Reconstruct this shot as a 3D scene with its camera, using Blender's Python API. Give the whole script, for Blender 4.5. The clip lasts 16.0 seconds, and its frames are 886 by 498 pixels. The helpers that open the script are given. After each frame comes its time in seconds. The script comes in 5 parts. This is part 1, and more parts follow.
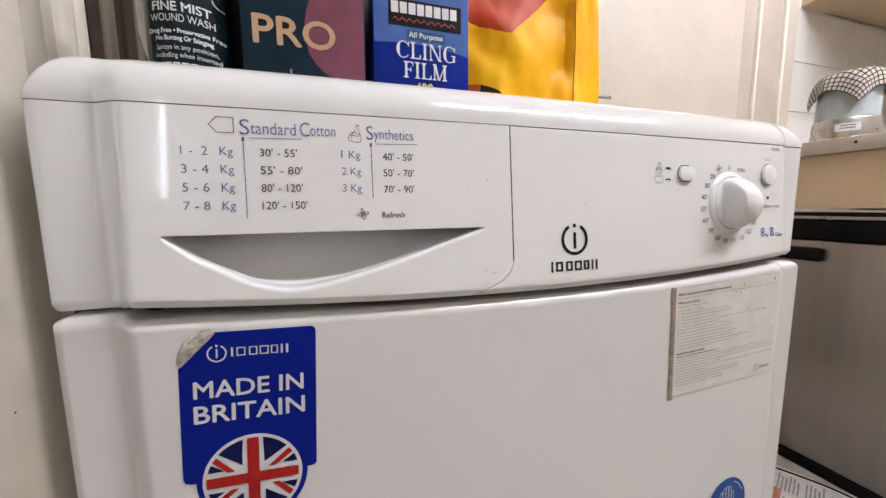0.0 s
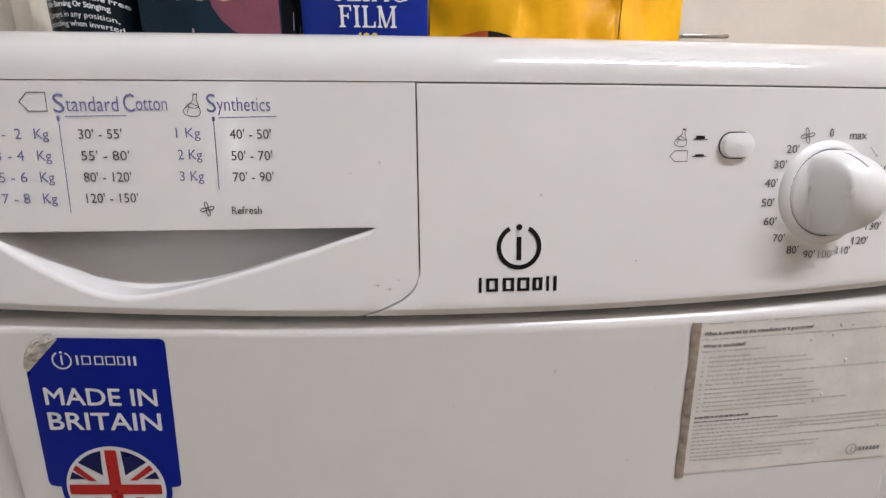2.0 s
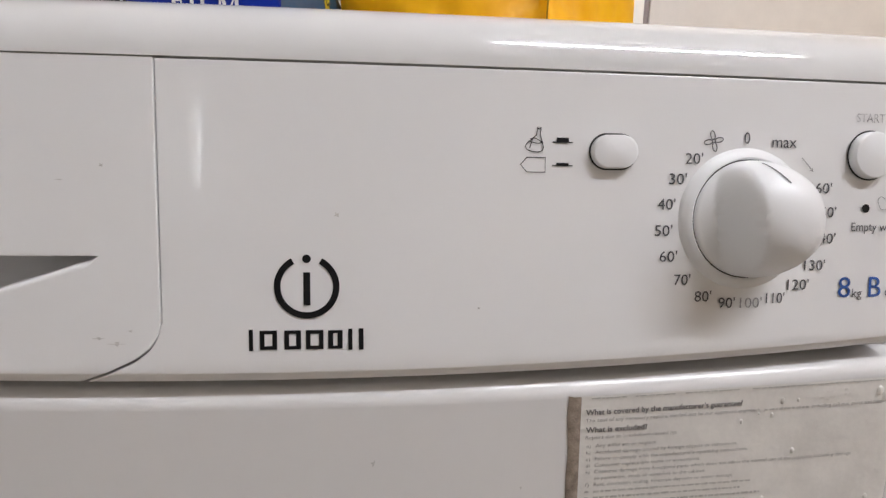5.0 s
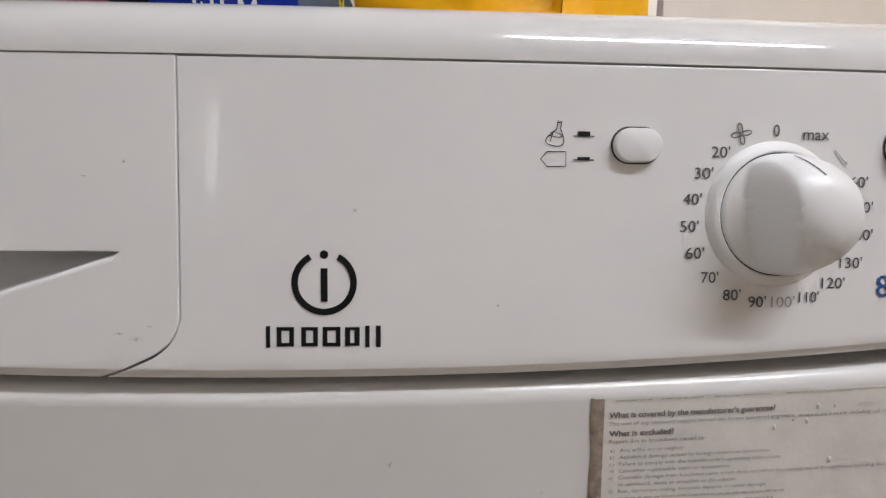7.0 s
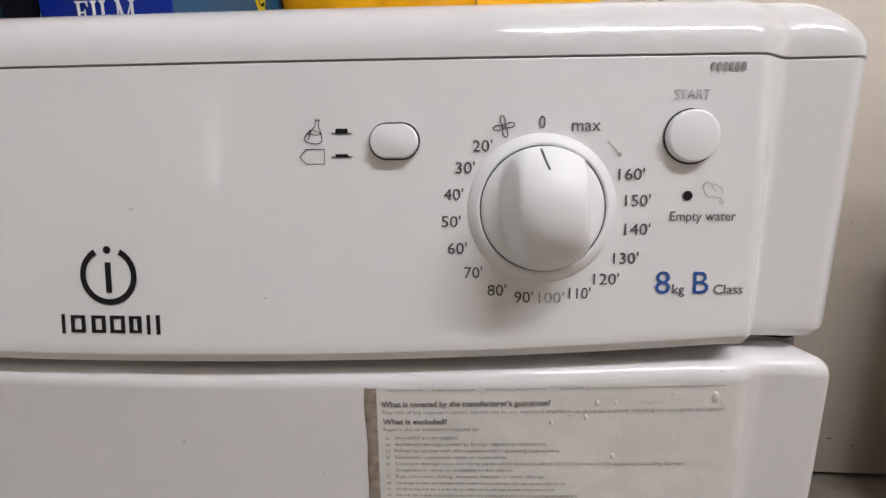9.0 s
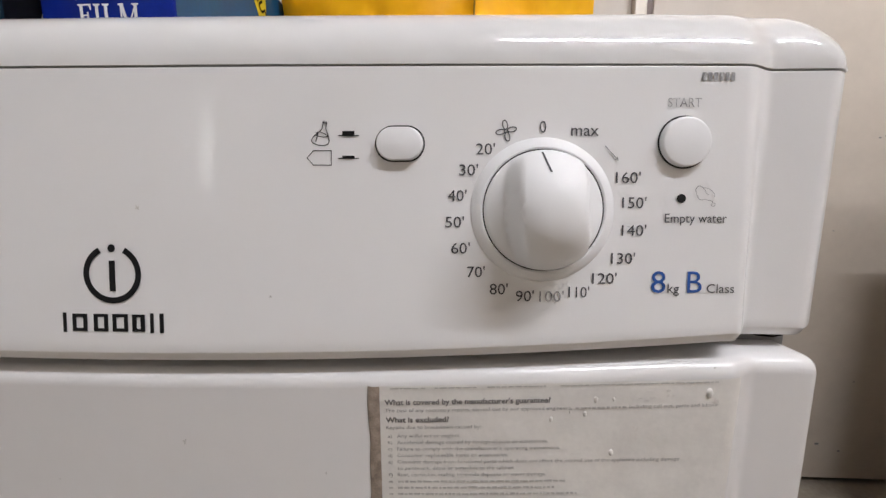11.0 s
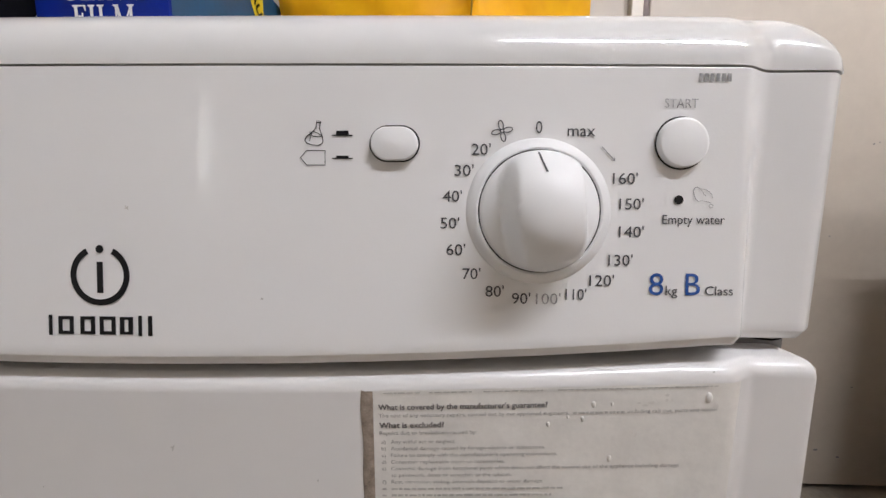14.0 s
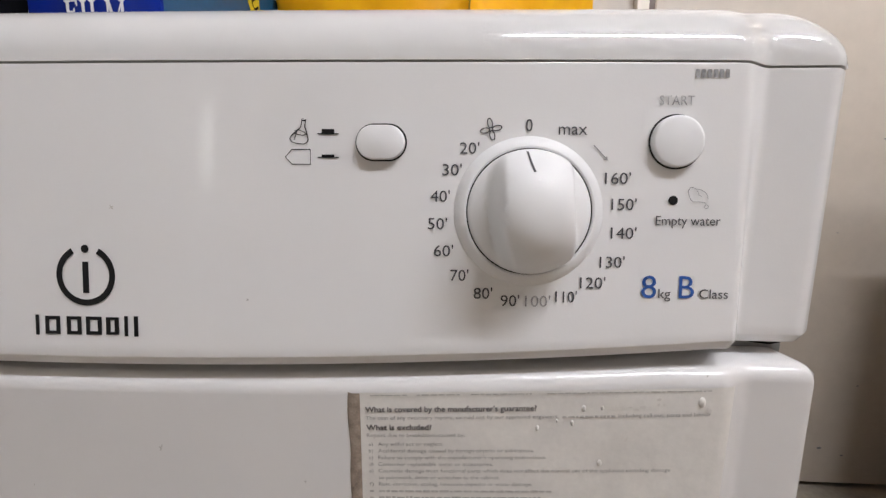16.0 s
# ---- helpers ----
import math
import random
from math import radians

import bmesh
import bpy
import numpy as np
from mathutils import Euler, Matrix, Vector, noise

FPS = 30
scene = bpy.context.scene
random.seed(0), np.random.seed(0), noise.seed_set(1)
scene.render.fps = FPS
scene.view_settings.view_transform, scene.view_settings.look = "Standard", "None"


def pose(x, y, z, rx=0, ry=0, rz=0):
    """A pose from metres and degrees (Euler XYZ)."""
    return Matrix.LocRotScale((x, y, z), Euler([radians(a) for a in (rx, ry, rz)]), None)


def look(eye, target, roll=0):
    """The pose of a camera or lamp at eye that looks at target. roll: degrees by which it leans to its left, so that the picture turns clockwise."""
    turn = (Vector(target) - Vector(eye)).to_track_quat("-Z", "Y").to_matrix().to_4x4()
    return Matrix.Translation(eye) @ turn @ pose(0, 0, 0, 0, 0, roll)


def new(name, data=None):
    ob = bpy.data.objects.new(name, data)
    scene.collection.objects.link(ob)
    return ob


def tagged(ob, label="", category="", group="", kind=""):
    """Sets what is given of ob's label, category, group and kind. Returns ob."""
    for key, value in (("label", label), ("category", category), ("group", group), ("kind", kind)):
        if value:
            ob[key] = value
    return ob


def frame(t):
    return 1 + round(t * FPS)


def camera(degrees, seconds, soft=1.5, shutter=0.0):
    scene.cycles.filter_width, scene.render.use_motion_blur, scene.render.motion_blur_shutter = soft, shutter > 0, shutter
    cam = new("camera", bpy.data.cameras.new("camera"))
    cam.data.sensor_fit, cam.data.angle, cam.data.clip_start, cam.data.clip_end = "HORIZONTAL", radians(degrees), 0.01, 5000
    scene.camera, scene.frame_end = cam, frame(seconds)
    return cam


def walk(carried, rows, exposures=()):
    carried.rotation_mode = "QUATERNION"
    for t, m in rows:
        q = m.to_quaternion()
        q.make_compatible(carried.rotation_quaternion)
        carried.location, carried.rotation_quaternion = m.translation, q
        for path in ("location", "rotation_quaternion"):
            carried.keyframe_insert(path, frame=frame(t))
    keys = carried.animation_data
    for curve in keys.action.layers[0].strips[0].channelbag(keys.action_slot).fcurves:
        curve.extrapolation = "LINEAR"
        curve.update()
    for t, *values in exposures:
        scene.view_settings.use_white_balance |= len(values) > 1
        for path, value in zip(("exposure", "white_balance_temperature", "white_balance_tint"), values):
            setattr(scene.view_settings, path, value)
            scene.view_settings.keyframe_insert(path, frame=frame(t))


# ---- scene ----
cam = camera(102.9, 16.0, soft=1.35, shutter=0.4)
PATH = [
    (0, (-0.156, -0.213, 0.768), (0.453, 1.677, 0.528), -0.6),
    (0.5, (-0.139, -0.22, 0.769), (0.462, 1.671, 0.521), -0.8),
    (1, (-0.11, -0.208, 0.772), (0.451, 1.691, 0.494), -1.3),
    (1.5, (-0.046, -0.181, 0.781), (0.201, 1.766, 0.395), -3.1),
    (2, (-0.035, -0.171, 0.779), (0.078, 1.783, 0.368), -0.4),
    (2.5, (-0.021, -0.182, 0.776), (0.074, 1.783, 0.417), 0.3),
    (3, (-0.019, -0.182, 0.776), (0.049, 1.785, 0.42), 0.5),
    (3.5, (-0.011, -0.176, 0.778), (0.045, 1.787, 0.395), 0.7),
    (4, (0.027, -0.173, 0.774), (0.146, 1.799, 0.462), 1.4),
    (4.5, (0.056, -0.141, 0.774), (0.181, 1.839, 0.518), -0.7),
    (4.7, (0.055, -0.127, 0.774), (0.17, 1.851, 0.505), 0.4),
    (6.8, (0.055, -0.121, 0.772), (0.101, 1.86, 0.501), -0.1),
    (7, (0.052, -0.123, 0.77), (0.101, 1.862, 0.536), 0.4),
    (7.5, (0.063, -0.104, 0.772), (0.241, 1.868, 0.496), -0.6),
    (8, (0.13, -0.11, 0.781), (0.212, 1.864, 0.47), -2.5),
    (8.5, (0.14, -0.114, 0.774), (0.03, 1.856, 0.447), -1.4),
    (9, (0.15, -0.125, 0.774), (0.034, 1.847, 0.462), -0.3),
    (9.2, (0.151, -0.126, 0.773), (0.037, 1.848, 0.474), -0.3),
    (11.3, (0.143, -0.129, 0.771), (0.072, 1.853, 0.514), 0.2),
    (11.5, (0.14, -0.123, 0.769), (0.036, 1.861, 0.539), 0.3),
    (12, (0.14, -0.119, 0.771), (0.124, 1.865, 0.52), 0.2),
    (12.5, (0.138, -0.122, 0.771), (0.093, 1.86, 0.506), 0.2),
    (13, (0.137, -0.124, 0.77), (0.106, 1.86, 0.52), 0.3),
    (13.5, (0.139, -0.125, 0.77), (0.102, 1.861, 0.534), 0.2),
    (14, (0.147, -0.127, 0.77), (0.085, 1.858, 0.528), 0.3),
    (14.5, (0.152, -0.123, 0.771), (0.102, 1.859, 0.508), 0.4),
    (15, (0.153, -0.123, 0.771), (0.083, 1.86, 0.519), 0.4),
    (15.5, (0.153, -0.124, 0.77), (0.069, 1.859, 0.528), 0.4),
    (16, (0.153, -0.124, 0.772), (0.068, 1.856, 0.501), 0.4),
]
EXPOSURE = [(0.0, 0.37), (1.5, 0.20), (3.5, 0.15), (4.5, 0.05), (7.0, -0.11), (9.0, -0.06), (12.0, -0.03), (16.0, -0.03)]
walk(cam, [(t, look(eye, target, roll)) for t, eye, target, roll in PATH], EXPOSURE)


# ---- light and exposure ----
world = bpy.data.worlds.new("World")
scene.world = world
world.use_nodes = True
world.node_tree.nodes["Background"].inputs[0].default_value = (0.9, 0.95, 1.0, 1)
world.node_tree.nodes["Background"].inputs[1].default_value = 0.15


# ---- materials ----
def mat(name, col, rough=0.5, metal=0.0, var=0.06, scale=20.0, bump=0.0, bscale=200.0, spec=0.5, coat=0.0, col2=None, aniso=None):
    """A node material: base colour with two scales of variation, roughness variation and fine relief."""
    m = bpy.data.materials.new(name)
    m.use_nodes = True
    nt = m.node_tree
    nd, ln = nt.nodes, nt.links
    b = nd["Principled BSDF"]
    b.inputs["Roughness"].default_value = rough
    b.inputs["Metallic"].default_value = metal
    b.inputs["Specular IOR Level"].default_value = spec
    b.inputs["Coat Weight"].default_value = coat
    tc = nd.new("ShaderNodeTexCoord")
    mp = nd.new("ShaderNodeMapping")
    ln.new(tc.outputs["Object"], mp.inputs[0])
    if aniso:
        mp.inputs["Scale"].default_value = aniso
    n1 = nd.new("ShaderNodeTexNoise")
    n1.inputs["Scale"].default_value = scale
    n1.inputs["Detail"].default_value = 6
    ln.new(mp.outputs[0], n1.inputs["Vector"])
    n2 = nd.new("ShaderNodeTexNoise")
    n2.inputs["Scale"].default_value = scale * 9
    n2.inputs["Detail"].default_value = 3
    ln.new(mp.outputs[0], n2.inputs["Vector"])
    mx = nd.new("ShaderNodeMath")
    mx.operation = "MULTIPLY_ADD"
    mx.inputs[1].default_value = 0.4
    ln.new(n2.outputs[0], mx.inputs[0])
    ln.new(n1.outputs[0], mx.inputs[2])
    rp = nd.new("ShaderNodeValToRGB")
    rp.color_ramp.elements[0].position, rp.color_ramp.elements[1].position = 0.42, 0.98
    c2 = col2 or tuple(c * (1 - 2 * var) for c in col)
    rp.color_ramp.elements[0].color = (*c2, 1)
    rp.color_ramp.elements[1].color = (*[min(1, c * (1 + var)) for c in col], 1)
    ln.new(mx.outputs[0], rp.inputs[0])
    ln.new(rp.outputs[0], b.inputs["Base Color"])
    if rough > 0.02 and var > 0.0:
        mr = nd.new("ShaderNodeMapRange")
        mr.inputs["From Min"].default_value, mr.inputs["From Max"].default_value = 0.3, 0.7
        mr.inputs["To Min"].default_value, mr.inputs["To Max"].default_value = rough * 0.85, rough * 1.15
        ln.new(n1.outputs[0], mr.inputs[0])
        ln.new(mr.outputs[0], b.inputs["Roughness"])
    if bump:
        n3 = nd.new("ShaderNodeTexNoise")
        n3.inputs["Scale"].default_value = bscale
        n3.inputs["Detail"].default_value = 4
        ln.new(mp.outputs[0], n3.inputs["Vector"])
        bp = nd.new("ShaderNodeBump")
        bp.inputs["Strength"].default_value = bump
        bp.inputs["Distance"].default_value = 0.001
        ln.new(n3.outputs[0], bp.inputs["Height"])
        ln.new(bp.outputs[0], b.inputs["Normal"])
    return m


def glow(name, col, strength):
    m = bpy.data.materials.new(name)
    m.use_nodes = True
    b = m.node_tree.nodes["Principled BSDF"]
    b.inputs["Base Color"].default_value = (*col, 1)
    b.inputs["Emission Color"].default_value = (*col, 1)
    b.inputs["Emission Strength"].default_value = strength
    return m


ENAMEL = mat("white_enamel", (0.745, 0.73, 0.72), 0.2, var=0.012, scale=9, bump=0.02, bscale=500, coat=0.15)
PLASTIC = mat("white_plastic", (0.85, 0.845, 0.845), 0.25, var=0.0, scale=60, bump=0.03, bscale=900, coat=0.35)
KNOB = mat("knob_plastic", (0.86, 0.86, 0.865), 0.42, var=0.0, scale=60, bump=0.02, bscale=900, spec=0.35, coat=0.3)
# near-black for shade in gaps, joints and small dark marks
DARK = mat("gap_shade_and_dark_marks", (0.02, 0.02, 0.02), 0.7, var=0.2)
GREYPL = mat("grey_plastic", (0.22, 0.22, 0.22), 0.5, var=0.1)
INK = mat("black_ink", (0.010, 0.010, 0.011), 0.4, var=0.1, scale=300, spec=0.2)
GREYINK = mat("grey_ink", (0.075, 0.075, 0.085), 0.45, var=0.25, scale=900)
WORNINK = mat("worn_grey_ink", (0.10, 0.10, 0.11), 0.45, var=0.3, scale=700, col2=(0.60, 0.59, 0.59))
MODELINK = mat("thin_grey_ink", (0.36, 0.355, 0.36), 0.4, var=0.3, scale=900)
RUBBEDINK = mat("rubbed_grey_ink", (0.84, 0.835, 0.835), 0.3, var=0.02, scale=420, col2=(0.06, 0.06, 0.07))
VIOLETINK = mat("violet_ink", (0.17, 0.18, 0.42), 0.4, var=0.2, scale=900)
BLUEINK = mat("blue_ink", (0.03, 0.11, 0.40), 0.35, var=0.15, scale=500)
STICKER = mat("sticker_blue", (0.002, 0.012, 0.23), 0.3, var=0.04, scale=20, spec=0.15, bump=0.05, bscale=300)
STICKWHITE = mat("sticker_white", (0.74, 0.74, 0.76), 0.35, var=0.06, scale=120)
STICKRED = mat("sticker_red", (0.42, 0.018, 0.016), 0.3, spec=0.2, var=0.08, scale=80)
STICKNAVY = mat("sticker_navy", (0.006, 0.009, 0.07), 0.3, spec=0.15, var=0.1, scale=80)
TORN = mat("torn_paper", (0.60, 0.55, 0.49), 0.85, var=0.3, scale=260, bump=0.9, bscale=700)
LEAF = mat("guarantee_paper", (0.76, 0.735, 0.695), 0.38, var=0.06, scale=45, bump=0.25, bscale=120, coat=0.2)
LEAFSTAIN = mat("leaflet_stain", (0.72, 0.69, 0.65), 0.45, var=0.08, scale=300)
EDGEBROWN = mat("brown_edge_strip", (0.36, 0.29, 0.235), 0.6, var=0.3, scale=180, bump=0.3, bscale=600)
LEAFINK = mat("leaflet_ink", (0.22, 0.205, 0.20), 0.6, var=0.3, scale=900)
LEAFPALE = mat("leaflet_pale_ink", (0.53, 0.51, 0.48), 0.6, var=0.2, scale=900)
HANDBLUE = mat("round_sticker_blue", (0.008, 0.075, 0.30), 0.35, var=0.1, scale=60, spec=0.25)
LEAFFAINT = mat("leaflet_faint_ink", (0.34, 0.325, 0.31), 0.6, var=0.25, scale=900)
CREAM = mat("cream_paint", (0.565, 0.50, 0.425), 0.45, var=0.05, scale=5, bump=0.12, bscale=60)
CREAMDIRT = mat("cream_gloss_paint", (0.79, 0.73, 0.63), 0.36, var=0.08, scale=7, bump=0.2, bscale=90)
# two browns that paint the shaded rear of the lining
SHADEBROWN = mat("shade_dark_brown", (0.045, 0.032, 0.023), 0.7, spec=0.2, var=0.25, scale=14, bump=0.15, bscale=90, aniso=(6, 6, 0.5))
SHADEMID = mat("shade_mid_brown", (0.155, 0.125, 0.095), 0.6, spec=0.3, var=0.2, scale=14, bump=0.15, bscale=90, aniso=(6, 6, 0.5))
FRAMEPAINT = mat("frame_paint", (0.47, 0.41, 0.34), 0.45, var=0.06, scale=9, bump=0.15, bscale=80)
CEIL = mat("ceiling_paint", (0.78, 0.76, 0.72), 0.8, var=0.04, scale=4, bump=0.2, bscale=60)
TILE = mat("white_tile", (0.72, 0.70, 0.66), 0.15, var=0.04, scale=8)
GROUT = mat("grout", (0.66, 0.63, 0.59), 0.8, var=0.2, scale=80)
FLOORM = mat("vinyl_floor", (0.36, 0.32, 0.265), 0.5, var=0.2, scale=10, bump=0.1, bscale=120)
NEWS = mat("newsprint", (0.60, 0.58, 0.55), 0.85, var=0.08, scale=40, bump=0.2, bscale=30)
NEWSINK = mat("newsprint_ink", (0.30, 0.29, 0.28), 0.85, var=0.3, scale=200)
NEWSRED = mat("newsprint_red", (0.42, 0.16, 0.10), 0.85, var=0.3, scale=100)
COUNTER = mat("worktop_edge", (0.56, 0.50, 0.43), 0.4, var=0.1, scale=30)
BEIGE = mat("beige_laminate", (0.62, 0.47, 0.31), 0.4, var=0.05, scale=12)
STEEL = mat("brushed_steel", (0.34, 0.305, 0.275), 0.34, metal=0.9, var=0.05, scale=4, bump=0.05, bscale=160, aniso=(8, 8, 0.4))
STEELRIM = mat("steel_rim", (0.50, 0.47, 0.44), 0.3, metal=0.9, var=0.1, scale=20)
BLACKPL = mat("black_plastic", (0.006, 0.005, 0.005), 0.35, spec=0.1, var=0.15, scale=40)
CHROME = mat("worn_chrome", (0.55, 0.54, 0.52), 0.25, metal=1.0, var=0.15, scale=60)
KETTLEW = mat("kettle_frosted", (0.42, 0.46, 0.48), 0.35, var=0.06, scale=20)
BOTTLE = mat("bottle_dark_teal", (0.007, 0.017, 0.023), 0.2, var=0.2, scale=60, spec=0.35)
BOTTLELIGHT = mat("bottle_print", (0.66, 0.70, 0.72), 0.4, var=0.05, scale=100)
TEALBOX = mat("box_dark_teal", (0.006, 0.022, 0.040), 0.42, spec=0.2, var=0.2, scale=50, bump=0.05, bscale=300)
MAUVE = mat("box_mauve", (0.21, 0.065, 0.10), 0.42, spec=0.25, var=0.12, scale=60, bump=0.05, bscale=300)
GOLD = mat("box_tan_print", (0.55, 0.36, 0.22), 0.45, var=0.08, scale=90)
BLACKCARD = mat("black_card", (0.006, 0.006, 0.008), 0.4, spec=0.2, var=0.3, scale=50)
BLUEBOX = mat("box_blue", (0.004, 0.022, 0.27), 0.33, spec=0.2, var=0.1, scale=60, bump=0.04, bscale=250)
SKYBOX = mat("box_light_blue", (0.055, 0.13, 0.42), 0.33, var=0.1, scale=60)
TEALLABEL = mat("box_teal_label", (0.008, 0.085, 0.20), 0.35, var=0.1, scale=60)
WHITEPRINT = mat("white_print", (0.78, 0.78, 0.80), 0.4, var=0.03, scale=200)
YELLOWPRINT = mat("yellow_print", (0.72, 0.58, 0.03), 0.4, var=0.05, scale=200)
REDPRINT = mat("red_print", (0.40, 0.05, 0.05), 0.4, var=0.1, scale=200)
PALEPACK = mat("pale_packet", (0.62, 0.58, 0.52), 0.5, var=0.08, scale=40)
FAINT = mat("faint_smear", (0.64, 0.62, 0.61), 0.4, var=0.15, scale=900)
SMUDGE = mat("grey_smudge", (0.58, 0.56, 0.54), 0.5, var=0.3, scale=900)
TUBE = glow("tube_glow", (0.912, 0.924, 0.998), 265.0)
PANE = glow("window_daylight", (0.76, 0.88, 1.0), 27.0)
# emission of the fill panel added on the west side
FILLGLOW = glow("left_fill_glow", (0.96, 0.97, 1.0), 1.35)
LIDM = mat("lid_gloss_plastic", (0.80, 0.795, 0.79), 0.07, var=0.02, scale=12, bump=0.01, bscale=400)


# ---- mesh helpers ----
def link(name, bm, material, parent=None, label="", smooth=True):
    me = bpy.data.meshes.new(name)
    bmesh.ops.recalc_face_normals(bm, faces=bm.faces)
    if smooth:
        for f in bm.faces:
            f.smooth = True
        for e in bm.edges:
            if len(e.link_faces) == 2 and e.calc_face_angle(0) > 0.6:
                e.smooth = False
    bm.to_mesh(me)
    bm.free()
    me.materials.append(material)
    ob = new(name, me)
    if parent:
        ob.parent = parent
    if label:
        ob["label"] = label
    return ob


def part(name, bm, material, parent, label="", smooth=True):
    return link(name, bm, material, parent, label, smooth)


def thing(name, label, category, group="", kind=""):
    return tagged(new(name), label, category, group, kind)


def box_bm(lo, hi, bevel=0.0, seg=2, bm=None):
    bm = bm or bmesh.new()
    c = [(a + b) / 2 for a, b in zip(lo, hi)]
    s = [b - a for a, b in zip(lo, hi)]
    r = bmesh.ops.create_cube(bm, size=1.0, matrix=Matrix.Translation(c) @ Matrix.Diagonal((*s, 1)))
    if bevel:
        es = list({e for v in r["verts"] for e in v.link_edges})
        bmesh.ops.bevel(bm, geom=es, offset=bevel, segments=seg, affect="EDGES", profile=0.5)
    return bm


def grid_bm(rows, bm=None, close=False):
    """Faces between rows of points of one length."""
    bm = bm or bmesh.new()
    vs = [[bm.verts.new(p) for p in r] for r in rows]
    n = len(vs[0])
    for a, b in zip(vs, vs[1:]):
        for i in range(n if close else n - 1):
            j = (i + 1) % n
            bm.faces.new((a[i], a[j], b[j], b[i]))
    return bm


def lathe_bm(profile, centre, axis="z", n=48, bm=None):
    """Turns (radius, height) pairs about an axis through centre."""
    rows = []
    for r, h in profile:
        row = []
        for i in range(n):
            a = 2 * math.pi * i / n
            u, v = r * math.cos(a), r * math.sin(a)
            p = (u, v, h) if axis == "z" else (u, -h, v)
            row.append((centre[0] + p[0], centre[1] + p[1], centre[2] + p[2]))
        rows.append(row)
    bm = grid_bm(rows, bm, close=True)
    bmesh.ops.remove_doubles(bm, verts=bm.verts, dist=1e-6)
    return bm


def smooth01(a, b, x):
    t = max(0.0, min(1.0, (x - a) / (b - a)))
    return t * t * (3 - 2 * t)


# ---- the dryer's front: its plan curve, lean and steps ----
def fascia_y(x, z):
    """The leaning, bowed middle and the upright side columns behind it."""
    mid = 0.001 + 0.06 * x * x + 0.007 * x + (z - 0.75) * 0.09
    k = smooth01(0.2535, 0.2675, x) + smooth01(0.2510, 0.2690, -x)
    return mid * (1 - k) + (0.0186 if x > 0 else 0.0174) * k + 0.0045 * smooth01(0.289, 0.2985, abs(x)) ** 2


def door_y(x, z):
    mid = 0.0005 + 0.07 * x * x + (z - 0.70) * 0.02
    k = smooth01(0.2535, 0.268, abs(x))
    return mid * (1 - k) + (0.0105 if x > 0 else 0.0124) * k + 0.0045 * smooth01(0.288, 0.2985, abs(x)) ** 2


def fascia_bottom(x):
    return 0.7080 + 0.0094 * min(1.0, (x / 0.25) ** 2) - 0.0025 * smooth01(0.256, 0.264, abs(x))


def door_top(x):
    return 0.7028 + 0.0066 * min(1.0, (x / 0.235) ** 2) + 0.0030 * smooth01(0.256, 0.264, -x) - 0.004 * smooth01(0.285, 0.2985, abs(x)) ** 2


SEAM = 0.8212


def crease_line(x):
    """Where the fascia's front bends back towards its lower edge."""
    return fascia_bottom(x) + 0.0043


def fascia_low(x, z):
    return fascia_y(x, z) + 0.75 * max(0.0, crease_line(x) - z)


def panel_bm(xs, lo, hi, surf, n=12, r=0.0015, d=0.012, left=True, right=True, rlo=None, dlo=None, dhi=None, bm=None, rs=None, crease=None):
    """A curved front panel: columns xs between the heights lo(x) and hi(x), edges rounded by r and turned back by d."""
    def bend(q):
        n2 = 2 if q < 0.002 else 6
        return [(q * (1 - math.cos(math.pi / 2 * i / n2)), q * (1 - math.sin(math.pi / 2 * i / n2))) for i in range(n2 + 1)]
    cols = [(x, 0.0) for x in xs]
    rs = rs or r
    if left:
        cols = [(xs[0], d), (xs[0], rs), (xs[0] + 0.29 * rs, 0.29 * rs), (xs[0] + rs, 0), (xs[0] + rs + 0.0004, 0)] + [c for c in cols if c[0] > xs[0] + rs + 0.0004]
    if right:
        cols = [c for c in cols if c[0] < xs[-1] - rs - 0.0004] + [(xs[-1] - rs - 0.0004, 0), (xs[-1] - rs, 0), (xs[-1] - 0.29 * rs, 0.29 * rs), (xs[-1], rs), (xs[-1], d)]
    rows = []
    for x, dc in cols:
        a, b = lo(x), hi(x)
        q0 = rlo if rlo is not None else r
        q = min(q0, (b - a) * 0.4)
        p = min(r, (b - a) * 0.4)
        d0 = dlo(x) if dlo else d
        d1 = dhi(x) if dhi else d
        if d0 == 0:
            pts = [(a, 0)] * (len(bend(q0)) + 2)
        else:
            pts = [(a, d0)] + [(a + e * q / q0, f * q / q0) for e, f in bend(q0)] + [(a + q + min(0.0004, 0.1 * (b - a)), 0)]
        hold = min(0.0004, 0.1 * (b - a))
        z0, z1 = pts[-1][0], (b - p - hold if d1 else b)
        mids = [z0 + (z1 - z0) * i / n for i in range(1, n)]
        if crease:
            mids = sorted(mids + [min(max(crease(x) + e, z0), z1) for e in (-0.0003, 0.0003)])
        pts += [(z, 0) for z in mids]
        pts += [(b - p - hold, 0)] + [(b - e * p / r, f * p / r) for e, f in bend(r)[::-1]] + [(b, d1)] if d1 else [(b, 0)] * (len(bend(r)) + 2)
        rows.append([(x, surf(x, z) + max(dc, dy), z) for z, dy in pts])
    bm = grid_bm(rows, bm)
    return bm


def spread(a, b, step):
    n = max(1, round((b - a) / step))
    return [a + (b - a) * i / n for i in range(n + 1)]


# ---- writing and printed marks on a surface ----
def on_surface(bm, surf, lift):
    for v in bm.verts:
        v.co.y = surf(v.co.x, v.co.z) - lift


